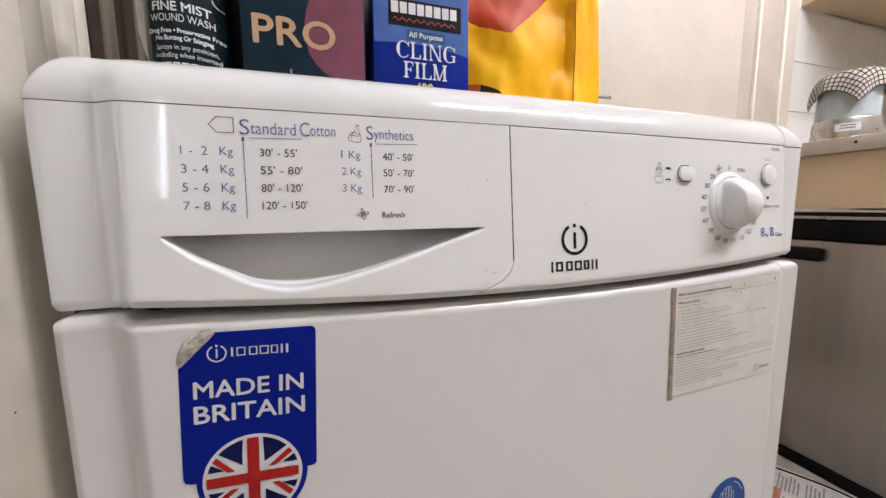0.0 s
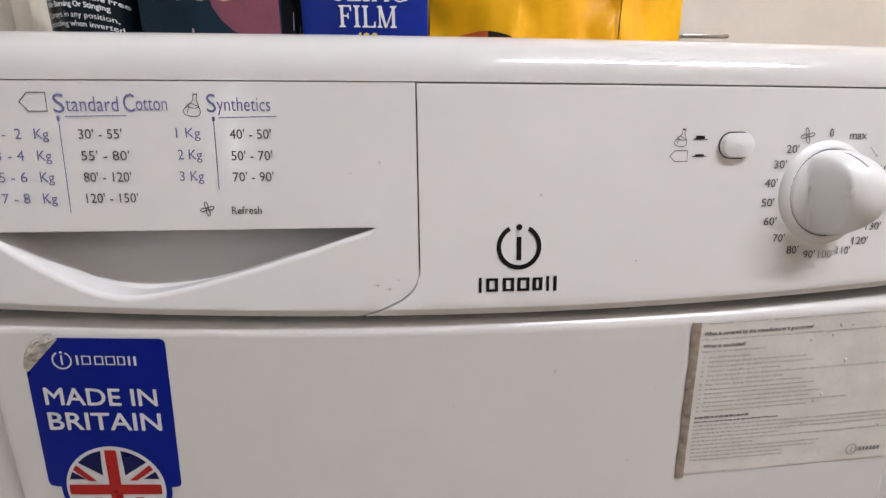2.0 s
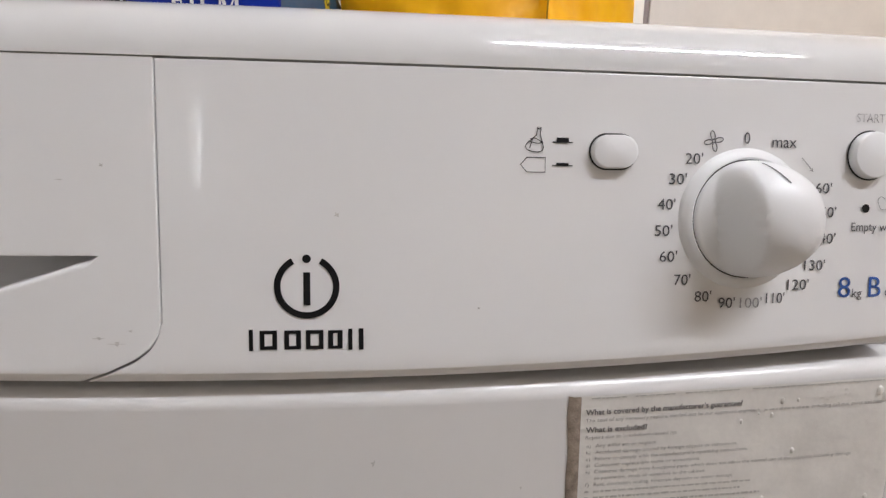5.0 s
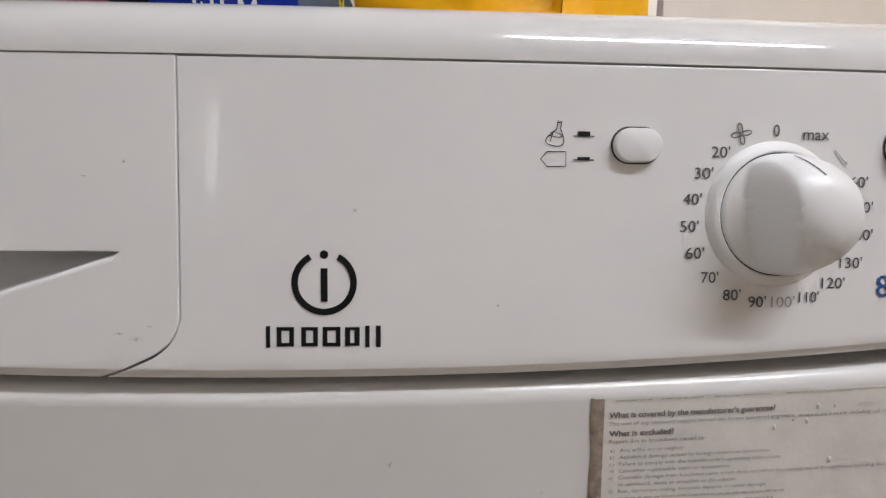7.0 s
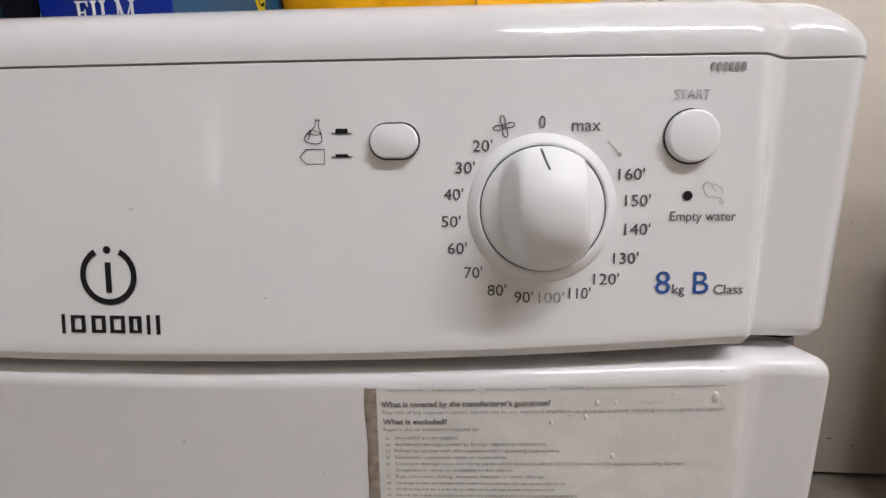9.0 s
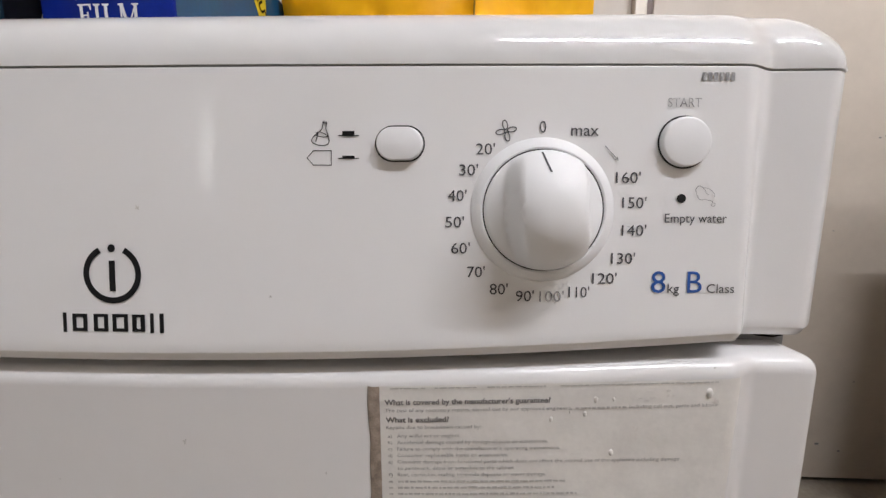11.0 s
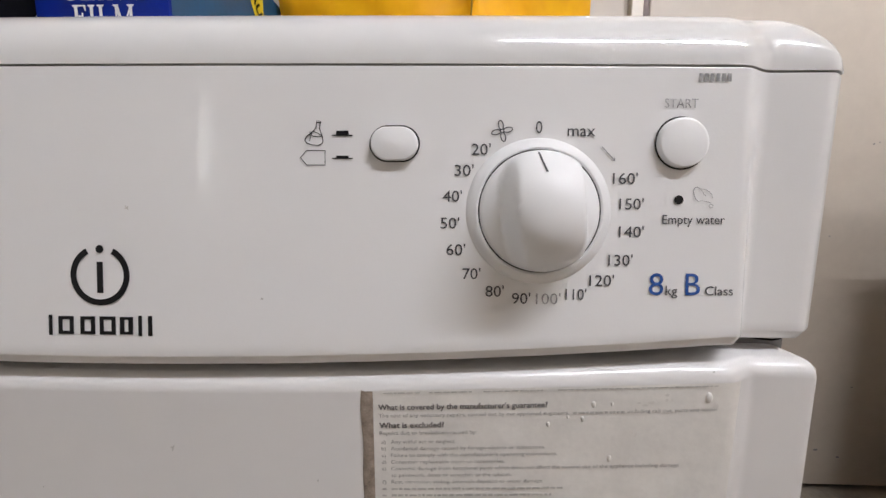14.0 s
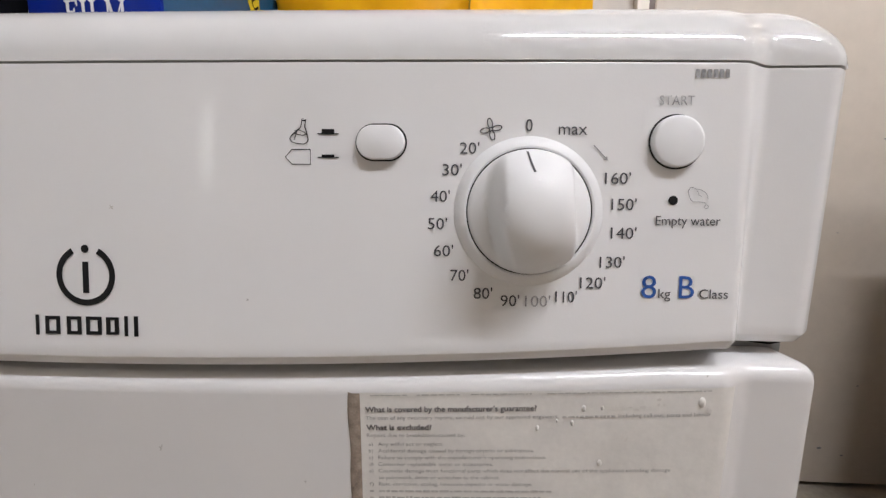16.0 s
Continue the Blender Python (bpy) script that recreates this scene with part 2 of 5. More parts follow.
def lettering(text, x0, x1, z0, height, surf, material, parent, name="lettering", lift=0.0003, turn=0.0, about=None, bold=0.0, label="", weight=0.0):
    """Text from x0 to x1 with its capitals height high above the baseline z0, laid on a surface."""
    cu = bpy.data.curves.new(name, "FONT")
    cu.body = text
    cu.size = 1.0
    cu.resolution_u = 3
    cu.offset = weight
    ob = bpy.data.objects.new(name, cu)
    me = ob.to_mesh()
    bm = bmesh.new()
    bm.from_mesh(me)
    ob.to_mesh_clear()
    bpy.data.objects.remove(ob)
    bpy.data.curves.remove(cu)
    xa, xb = min(v.co.x for v in bm.verts), max(v.co.x for v in bm.verts)
    for v in bm.verts:
        x = x0 + (v.co.x - xa) / (xb - xa) * (x1 - x0)
        z = z0 + v.co.y / 0.70 * height
        if turn:
            c, s = math.cos(turn), math.sin(turn)
            dx, dz = x - about[0], z - about[1]
            x, z = about[0] + c * dx - s * dz, about[1] + s * dx + c * dz
        v.co = (x, 0, z)
    on_surface(bm, surf, lift)
    if bold:
        first, faces = list(bm.verts), list(bm.faces)
        f = bold * height
        for k, (dx, dz) in enumerate(((f, 0), (-f, 0), (0, f), (0, -f))):
            dup = bmesh.ops.duplicate(bm, geom=first + faces)
            for v in dup["geom"]:
                if isinstance(v, bmesh.types.BMVert):
                    v.co.x += dx
                    v.co.z += dz
                    v.co.y -= 0.00001 * (k + 1)
    return part(name, bm, material, parent, label, smooth=False)


def stroke_bm(points, width, bm=None, closed=False):
    """A flat line of a width through (x, z) points."""
    bm = bm or bmesh.new()
    pts = [Vector(p) for p in points]
    n = len(pts)
    ring = []
    for i in range(n):
        a = pts[(i - 1) % n] if closed or i else pts[0]
        b = pts[(i + 1) % n] if closed or i < n - 1 else pts[-1]
        d = (b - a).normalized()
        m = Vector((-d.y, d.x)) * width / 2
        ring.append((bm.verts.new((pts[i].x + m.x, 0, pts[i].y + m.y)), bm.verts.new((pts[i].x - m.x, 0, pts[i].y - m.y))))
    for i in range(n if closed else n - 1):
        (a, b), (c, d) = ring[i], ring[(i + 1) % n]
        bm.faces.new((a, b, d, c))
    return bm


def shape_bm(points, bm=None):
    """A filled flat outline of (x, z) points."""
    bm = bm or bmesh.new()
    bm.faces.new([bm.verts.new((x, 0, z)) for x, z in points])
    return bm


def mark(name, bm, surf, material, parent, lift=0.0003, label=""):
    on_surface(bm, surf, lift)
    return part(name, bm, material, parent, label, smooth=False)


def arc(cx, cz, r, a0, a1, n=40, rz=None):
    return [(cx + r * math.cos(radians(a0 + (a1 - a0) * i / n)), cz + (rz or r) * math.sin(radians(a0 + (a1 - a0) * i / n))) for i in range(n + 1)]


# ---- the room ----
def wall(name, lo, hi, material, label, bevel=0.0):
    ob = link(name, box_bm(lo, hi, bevel), material, smooth=False)
    return tagged(ob, label, "wall", kind="structure")


BACK = 0.80
ob = link("floor", box_bm((-2.6, -3.0, -0.1), (2.8, 1.0, 0.0)), FLOORM, smooth=False)
tagged(ob, "worn brown vinyl kitchen floor", "floor", kind="structure")
ob = link("ceiling", box_bm((-2.6, -3.0, 2.40), (2.8, 1.0, 2.5)), CEIL, smooth=False)
tagged(ob, "plain off-white painted ceiling", "ceiling", kind="structure")
wall("wall_north_west", (-2.6, BACK, 0), (0.56, BACK + 0.12, 2.4), CREAM, "cream painted wall behind the dryer")
wall("wall_north_top", (0.56, BACK, 2.02), (1.62, BACK + 0.12, 2.4), CREAM, "cream painted wall above the door")
# unseen blocker keeps background light from leaking round the door
wall("wall_north_behind_door", (0.50, BACK + 0.052, 0), (1.70, BACK + 0.11, 2.3), GROUT, "unseen wall added behind the closed door to block stray light")
wall("wall_north_east", (1.62, BACK + 0.012, 0), (2.7, BACK + 0.12, 2.4), GROUT, "tiled wall behind the kitchen worktop")
wall("wall_east", (2.6, -3.0, 0), (2.7, BACK + 0.012, 2.4), CREAM, "cream painted kitchen side wall")
wall("wall_south", (-2.6, -3.1, 0), (2.7, -3.0, 2.4), CREAM, "cream painted wall opposite the dryer")
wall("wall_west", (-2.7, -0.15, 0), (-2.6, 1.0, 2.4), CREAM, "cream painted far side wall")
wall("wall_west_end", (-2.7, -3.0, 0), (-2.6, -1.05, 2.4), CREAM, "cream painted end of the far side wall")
wall("wall_west_high", (-2.7, -1.05, 2.05), (-2.6, -0.15, 2.4), CREAM, "cream painted wall above the glowing fill panel")
# unseen glowing panel, added to brighten the dryer's left-facing surfaces
door_2 = thing("door_2", "unseen white framed glowing panel, added as daylight fill from the left", "door", kind="structure")
part("pane", box_bm((-2.655, -1.005, 0.155), (-2.650, -0.195, 2.005)), FILLGLOW, door_2, smooth=False)
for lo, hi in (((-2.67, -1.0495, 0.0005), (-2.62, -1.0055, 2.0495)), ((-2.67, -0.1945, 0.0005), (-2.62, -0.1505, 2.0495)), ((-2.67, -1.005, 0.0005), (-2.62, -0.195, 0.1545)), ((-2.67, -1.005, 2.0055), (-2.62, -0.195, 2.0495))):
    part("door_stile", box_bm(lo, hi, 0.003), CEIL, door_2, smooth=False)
wall("wall_partition", (-0.46, 0.136, 0), (-0.372, BACK, 2.4), CREAMDIRT, "cream painted partition beside the dryer", 0.004)


def moulding(x, y, r, z1=2.2, depth=0.7):
    """One rounded upright bead of the timber lining."""
    rows = []
    for z in (0.0, z1):
        rows.append([(x + r * depth * math.sin(a), y - r * math.cos(a), z) for a in [math.pi * i / 10 for i in range(11)]])
    return grid_bm(rows)


lining = thing("door_lining", "cream gloss painted timber door lining with rounded beads", "door frame", kind="structure")
bm = box_bm((-0.46, 0.028, 0), (-0.3135, 0.062, 2.2), 0.005, 4)
part("lining_board", bm, CREAMDIRT, lining)
# dark board and brown beads put the deep corner's shade into colour
part("back_board", box_bm((-0.3719, 0.238, 0), (-0.3665, BACK - 0.001, 2.2), 0.001), SHADEBROWN, lining, "dark brown board painting the shade behind the beads", smooth=False)
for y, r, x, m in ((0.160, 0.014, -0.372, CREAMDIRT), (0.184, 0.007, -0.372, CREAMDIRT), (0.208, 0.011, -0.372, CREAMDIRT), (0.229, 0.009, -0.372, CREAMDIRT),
                   (0.268, 0.010, -0.3665, SHADEMID), (0.312, 0.010, -0.3665, SHADEBROWN), (0.335, 0.008, -0.3665, SHADEMID), (0.40, 0.014, -0.3665, SHADEBROWN)):
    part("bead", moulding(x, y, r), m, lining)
for x, z, s in ((-0.3185, 0.600, 0.0009), (-0.3240, 0.606, 0.0007), (-0.3215, 0.66, 0.0005)):
    bm = bmesh.new()
    bmesh.ops.create_icosphere(bm, subdivisions=2, radius=s, matrix=Matrix.Translation((x, 0.0280, z)) @ Matrix.Diagonal((0.8, 0.3, 1.4, 1)))
    part("dent", bm, DARK, lining)

# the flush door behind, its frame and lever
door = thing("door_1", "cream flush door, closed, with a metal lever handle", "door", kind="structure")
part("door_leaf", box_bm((0.606, BACK - 0.012, 0.018), (1.368, BACK + 0.030, 2.0), 0.003), CREAM, door, smooth=False)
lever = part("lever_handle", box_bm((0.612, BACK - 0.048, 1.107), (0.735, BACK - 0.039, 1.117), 0.003, 3), CHROME, door, "worn chrome lever handle")
part("spindle", box_bm((0.613, BACK - 0.041, 1.108), (0.622, BACK - 0.016, 1.116), 0.002), CHROME, door)
part("rose", box_bm((0.6075, BACK - 0.017, 1.090), (0.6125, BACK - 0.0121, 1.156), 0.001), CHROME, door)
for x, z, r in ((1.165, 0.925, 0.0022), (1.178, 0.929, 0.0014), (1.09, 0.70, 0.0016), (1.20, 0.30, 0.002), (1.13, 0.12, 0.004), (1.19, 0.10, 0.003)):
    bm = bmesh.new()
    bmesh.ops.create_icosphere(bm, subdivisions=2, radius=r, matrix=Matrix.Translation((x, BACK - 0.012, z)) @ Matrix.Diagonal((1.6, 0.1, 0.8, 1)))
    part("scuff", bm, GREYPL, door)
frame_1 = thing("door_frame", "beige painted timber door frame and architrave", "door frame", kind="structure")
part("jamb", box_bm((0.560, BACK - 0.020, 0), (0.588, BACK + 0.05, 2.02), 0.002), CREAMDIRT, frame_1, smooth=False)
part("stop", box_bm((0.588, BACK - 0.016, 0), (0.603, BACK + 0.05, 2.02), 0.002), mat("dark_jamb", (0.20, 0.15, 0.13), 0.6, var=0.2, scale=20), frame_1, "dark exposed timber edge", smooth=False)
part("jamb", box_bm((1.374, BACK - 0.006, 0), (1.4435, BACK + 0.05, 2.02), 0.003), FRAMEPAINT, frame_1, smooth=False)
part("bead", box_bm((1.4440, BACK - 0.018, 0), (1.4565, BACK + 0.05, 2.02), 0.004, 3), CREAMDIRT, frame_1, "chipped cream bead")
part("architrave", box_bm((1.4570, BACK - 0.014, 0), (1.5835, BACK + 0.05, 2.02), 0.004), FRAMEPAINT, frame_1, smooth=False)
part("bead", box_bm((1.5840, BACK - 0.024, 0), (1.5975, BACK + 0.05, 2.02), 0.005, 3), CREAMDIRT, frame_1, "chipped cream bead")
part("outer_board", box_bm((1.5980, BACK - 0.020, 0), (1.660, BACK + 0.05, 2.02), 0.004), CREAM, frame_1, smooth=False)
part("head", box_bm((0.560, BACK - 0.014, 2.021), (1.660, BACK - 0.001, 2.09), 0.004), FRAMEPAINT, frame_1, smooth=False)

# a slim window in the short wall behind the camera, which the panel mirrors as a bright streak
wall("wall_south_return", (-2.6, -1.22, 0), (-0.735, -1.10, 2.4), CREAM, "cream painted short wall opposite the dryer")
wall("wall_south_return_end", (-0.685, -1.22, 0), (-0.56, -1.10, 2.4), CREAM, "cream painted end of the short wall")
wall("wall_south_return_low", (-0.735, -1.22, 0), (-0.685, -1.10, 1.0), CREAM, "cream painted wall below the slim window")
wall("wall_south_return_high", (-0.735, -1.22, 1.34), (-0.685, -1.10, 2.4), CREAM, "cream painted wall above the slim window")
win = thing("window_1", "slim upright frosted window lit by daylight", "window", kind="structure")
part("pane", box_bm((-0.7300, -1.150, 1.005), (-0.6900, -1.146, 1.335)), PANE, win, smooth=False)
for lo, hi in (((-0.748, -1.099, 0.985), (-0.730, -1.088, 1.355)), ((-0.690, -1.099, 0.985), (-0.672, -1.088, 1.355)), ((-0.730, -1.099, 0.985), (-0.690, -1.088, 1.004)), ((-0.730, -1.099, 1.336), (-0.690, -1.088, 1.355))):
    part("window_frame", box_bm(lo, hi, 0.002), CEIL, win, smooth=False)

# the ceiling tube
TX0, TX1, TY, TZ = 0.40, 1.95, -0.70, 2.345
lamp = thing("ceiling_light", "white fluorescent tube light on the ceiling", "lamp")
part("housing", box_bm((TX0 - 0.03, TY - 0.035, 2.362), (TX1 + 0.03, TY + 0.035, 2.3995), 0.006), CEIL, lamp)
rows = [[(x, TY + 0.014 * math.cos(a), TZ + 0.014 * math.sin(a)) for a in [2 * math.pi * i / 16 for i in range(16)]] for x in (TX0, TX1)]
part("tube", grid_bm(rows, close=True), TUBE, lamp)
for x in (TX0 - 0.02, TX1):
    part("end_cap", box_bm((x, TY - 0.016, TZ - 0.016), (x + 0.02, TY + 0.016, 2.362), 0.003), CEIL, lamp)


# ---- the tumble dryer ----
dryer = thing("tumble_dryer", "white front-loading tumble dryer with a curved control panel", "tumble dryer")
part("cabinet", box_bm((-0.2928, 0.062, 0.02), (0.296, 0.60, 0.819), 0.004), ENAMEL, dryer)
for lo, hi in (((-0.2928, 0.036, 0.02), (0.296, 0.062, 0.708)), ((-0.2928, 0.036, 0.708), (-0.252, 0.062, 0.819)), ((-0.030, 0.036, 0.708), (0.296, 0.062, 0.819)), ((-0.252, 0.036, 0.772), (-0.030, 0.062, 0.819))):
    part("front_frame", box_bm(lo, hi), ENAMEL, dryer)
part("plinth", box_bm((-0.29, 0.022, 0.0), (0.29, 0.58, 0.085), 0.004), ENAMEL, dryer)
# near-black sheets put the shade of the panel gaps into colour
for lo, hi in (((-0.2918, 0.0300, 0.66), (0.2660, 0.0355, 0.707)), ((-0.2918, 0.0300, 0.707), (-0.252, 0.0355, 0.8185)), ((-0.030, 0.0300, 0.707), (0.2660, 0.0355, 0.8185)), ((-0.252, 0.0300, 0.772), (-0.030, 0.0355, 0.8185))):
    part("inner_edge", box_bm(lo, hi), DARK, dryer, "near-black sheet standing for the shade in the panel gaps")
# grey sheet colours the right-hand gap like the cabinet in shade
part("gap_seal", box_bm((0.2660, 0.0300, 0.66), (0.2945, 0.0355, 0.8185)), GREYPL, dryer, "grey sheet standing for the shaded cabinet behind the panels")
# another near-black sheet for the shade behind the drawer
part("drawer_well", box_bm((-0.252, 0.0530, 0.708), (-0.030, 0.0610, 0.772)), DARK, dryer, "near-black sheet standing for the shade behind the drawer")


def lid_bm():
    def height(x):
        t = max(0.0, (abs(x) - 0.2755) / 0.0225)
        return 0.0285 * math.sqrt(max(0.0, 1 - t ** (2.4 if x > 0 else 3.6))) if t < 1 else 0.0
    xs = [-0.2980 + 0.0225 * (1 - math.cos(math.pi / 2 * i / 12)) for i in range(12)] + spread(-0.2755, 0.2755, 0.004) + [0.2980 - 0.0225 * (1 - math.cos(math.pi / 2 * i / 12)) for i in range(11, -1, -1)]
    rows = []
    for xo in xs:
        x = xo + 0.0030 * smooth01(0.27, 0.298, -xo)
        y0 = fascia_y(x, SEAM) - 0.0003
        mid = 0.001 + 0.06 * x * x + 0.007 * x + (SEAM - 0.75) * 0.09 - 0.0008
        y1 = mid + 0.4 * (y0 - mid)
        h = height(xo)
        pts = [(x, y0 + 0.02, SEAM + 0.0006), (x, y0 + 0.0001, SEAM + 0.0006)]
        for i in range(15):
            a = math.pi / 2 * i / 14
            c, s = max(0.0, math.cos(a)), math.sin(a)
            base = y0 + (y1 - y0) * s
            pts.append((x, base + 0.038 * (1 - c), SEAM + 0.0007 + (h + 0.0011) * s))
        pts += [(x, y0 + 0.10, SEAM + 0.0018 + h), (x, 0.598, SEAM + 0.0018 + h), (x, 0.602, SEAM - 0.001 + 0.9 * h), (x, 0.602, SEAM + 0.0008)]
        rows.append(pts)
    return grid_bm(rows)


part("lid", lid_bm(), LIDM, dryer)

# the water drawer's front with its scooped grip
HOLE_TOP, HL, HR = 0.7540, -0.2385, -0.0570


def hole_bottom(x):
    if x <= HL or x >= HR:
        return HOLE_TOP
    pts = ((HL, 0.7540), (-0.2260, 0.7437), (-0.2105, 0.7343), (-0.1970, 0.7272), (-0.1810, 0.7230), (-0.1650, 0.7236), (-0.1380, 0.7292), (-0.0998, 0.7402), (HR, 0.7540))
    for i in range(8):
        (a, p), (b, q) = pts[i], pts[i + 1]
        if x <= b:
            m0 = (q - pts[i - 1][1]) / (b - pts[i - 1][0]) if i else (q - p) / (b - a)
            m1 = (pts[i + 2][1] - p) / (pts[i + 2][0] - a) if i < 7 else (q - p) / (b - a)
            t, w = (x - a) / (b - a), b - a
            return (2 * t ** 3 - 3 * t * t + 1) * p + (t ** 3 - 2 * t * t + t) * w * m0 + (3 * t * t - 2 * t ** 3) * q + (t ** 3 - t * t) * w * m1
    return HOLE_TOP


def drawer_edge(x):
    """The drawer's lower edge, which swings up to its right edge."""
    if x < -0.0675:
        return fascia_bottom(x)
    pts = ((-0.0675, fascia_bottom(-0.0675)), (-0.0563, 0.7130), (-0.0462, 0.7176), (-0.0412, 0.7216), (-0.0390, 0.7246), (-0.0376, 0.7280), (-0.0372, 0.7310))
    for (a, p), (b, q) in zip(pts, pts[1:]):
        if x <= b:
            return p + (q - p) * (x - a) / (b - a)
    return pts[-1][1]


xs = spread(-0.2950, -0.2685, 0.003) + spread(-0.2670, -0.2520, 0.0012) + spread(-0.2505, -0.0680, 0.0025)
xs += [-0.0675, -0.0640, -0.0600, -0.0560, -0.0530, -0.0500, -0.0470, -0.0450, -0.0430, -0.0412, -0.0398, -0.0384, -0.0372]
xs = sorted(set(xs + [HL, HR]))
is_hole = lambda x: HL < x < HR
bm = panel_bm(xs, lambda x: HOLE_TOP, lambda x: SEAM + 0.0004, fascia_y, dlo=lambda x: 0.046 if is_hole(x) else 0, r=0.0004)
panel_bm(xs, drawer_edge, hole_bottom, fascia_low, dhi=lambda x: 0.012 if is_hole(x) else 0, r=0.0026, rlo=0.0005, n=6, bm=bm, rs=0.0004, crease=crease_line)
bmesh.ops.remove_doubles(bm, verts=bm.verts, dist=1e-5)
drawer = part("water_drawer", bm, PLASTIC, dryer, "white drawer front with a scooped grip and printed drying times")
rows = []
for x in spread(HL - 0.003, HR + 0.003, 0.003):
    hb = hole_bottom(x)
    row = []
    for i in range(7):
        k = i / 6
        z = hb - 0.002 + (HOLE_TOP + 0.003 - hb + 0.002) * k
        row.append((x, fascia_y(x, z) + 0.0085 + 0.0355 * k ** 0.55, z))
    rows.append(row)
part("grip_recess", grid_bm(rows), PLASTIC, drawer)

# the control panel
xs = [-0.0650, -0.0630, -0.0600, -0.0560, -0.0530, -0.0500, -0.0470, -0.0450, -0.0430, -0.0412, -0.0398, -0.0384, -0.0369, -0.0365]
low_bm = panel_bm(xs, fascia_bottom, lambda x: drawer_edge(x) - 0.0008, fascia_low, r=0.0004, rlo=0.0005, n=4, right=False, crease=crease_line)
xs = spread(-0.0365, 0.2500, 0.004) + spread(0.2515, 0.2685, 0.0012) + spread(0.270, 0.2980, 0.003)
panel_bm(xs, fascia_bottom, lambda x: SEAM, fascia_low, r=0.0004, rlo=0.0005, n=14, left=False, bm=low_bm, crease=crease_line)
bmesh.ops.remove_doubles(low_bm, verts=low_bm.verts, dist=1e-5)
panel = part("control_panel", low_bm, PLASTIC, dryer, "white control panel with printed dial times")

# the door
xs = spread(-0.2950, -0.2685, 0.003) + spread(-0.2670, -0.2520, 0.0012) + spread(-0.25, 0.25, 0.005) + spread(0.2520, 0.2670, 0.0012) + spread(0.2685, 0.2980, 0.003)
bm = panel_bm(xs, lambda x: 0.09, door_top, door_y, r=0.0062, rlo=0.003, d=0.026, n=16)
dryer_door = part("door", bm, ENAMEL, dryer, "white enamelled dryer door")
bm = stroke_bm([(0.2690, 0.7162), (0.2740, 0.7146), (0.2800, 0.7131), (0.2870, 0.7124), (0.2905, 0.7132), (0.2890, 0.7150), (0.2840, 0.7163)], 0.0009)
for v in bm.verts:
    v.co.y = 0.0265
bmesh.ops.solidify(bm, geom=bm.faces, thickness=0.004)
part("hinge", bm, BLACKPL, dryer, "black metal hinge loop in the gap")


def button_bm(cx, cz, hw, hh, h, surf, dome=0.0012):
    """A rounded oval push button standing h proud of the panel."""
    def ring(k, y):
        pts = []
        r = hh
        for i in range(48):
            a = 2 * math.pi * i / 48
            ox = (hw - hh) * (1 if math.cos(a) >= 0 else -1)
            pts.append((cx + (ox + r * math.cos(a)) * k, surf(cx + (ox + r * math.cos(a)) * k, cz + r * math.sin(a) * k) - y, cz + r * math.sin(a) * k))
        return pts
    rows = [ring(1.0, -0.004), ring(1.0, h * 0.55), ring(0.985, h * 0.8), ring(0.94, h * 0.95), ring(0.86, h), ring(0.5, h + dome * 0.6), ring(0.02, h + dome)]
    bm = grid_bm(rows, close=True)
    bm.faces.new(list(bm.verts)[-48:])
    return bm


def gap_ring(name, cx, cz, hw, hh, w, parent):
    pts = []
    for i in range(64):
        a = 2 * math.pi * i / 64
        ox = (hw - hh) * (1 if math.cos(a) >= 0 else -1)
        pts.append((cx + ox + hh * math.cos(a), cz + hh * math.sin(a)))
    return mark(name, stroke_bm(pts, w, closed=True), fascia_y, DARK, parent, 0.00025)


gap_ring("button_gap", 0.1248, 0.7927, 0.0090, 0.0064, 0.0007, panel)
part("selector_button", button_bm(0.1248, 0.7926, 0.0087, 0.0061, 0.0026, fascia_y, 0.0007), KNOB, panel, "oval white push button")
gap_ring("button_gap", 0.2302, 0.7934, 0.0094, 0.0094, 0.0007, panel)
part("start_button", button_bm(0.2302, 0.7934, 0.0091, 0.0091, 0.0028, fascia_y, 0.0007), KNOB, panel, "round white start button")

# the dial: collar, gap and a grip with a ridge
KX, KZ = 0.1782, 0.7683
ky = fascia_y(KX, KZ)
dial = part("dial", lathe_bm([(0.0273, -0.0010), (0.0268, 0.0002), (0.0260, 0.0009), (0.0250, 0.0016), (0.0240, 0.0021), (0.0232, 0.0023), (0.0227, 0.0021), (0.02245, 0.0016), (0.02245, -0.002)], (KX, ky, KZ), "y", 72), KNOB, panel, "round white timer dial")
part("dial_gap", lathe_bm([(0.0230, 0.0016), (0.0200, 0.0016)], (KX, ky, KZ), "y", 72), DARK, dial)


def knob_height(u, v, r):
    k = min(1.0, r / 0.0221)
    rim = 0.0021 + 0.0042 * (1 - k ** 2.2)
    top = 0.0022 + 0.0200 * (1 - k ** 2.3) ** 0.62
    ridge = (1 - smooth01(0.0096, 0.0142, -u)) * (1 - smooth01(0.0112, 0.0165, u))
    return rim + (max(top, rim) - rim) * ridge


rows = []
KT = radians(4)
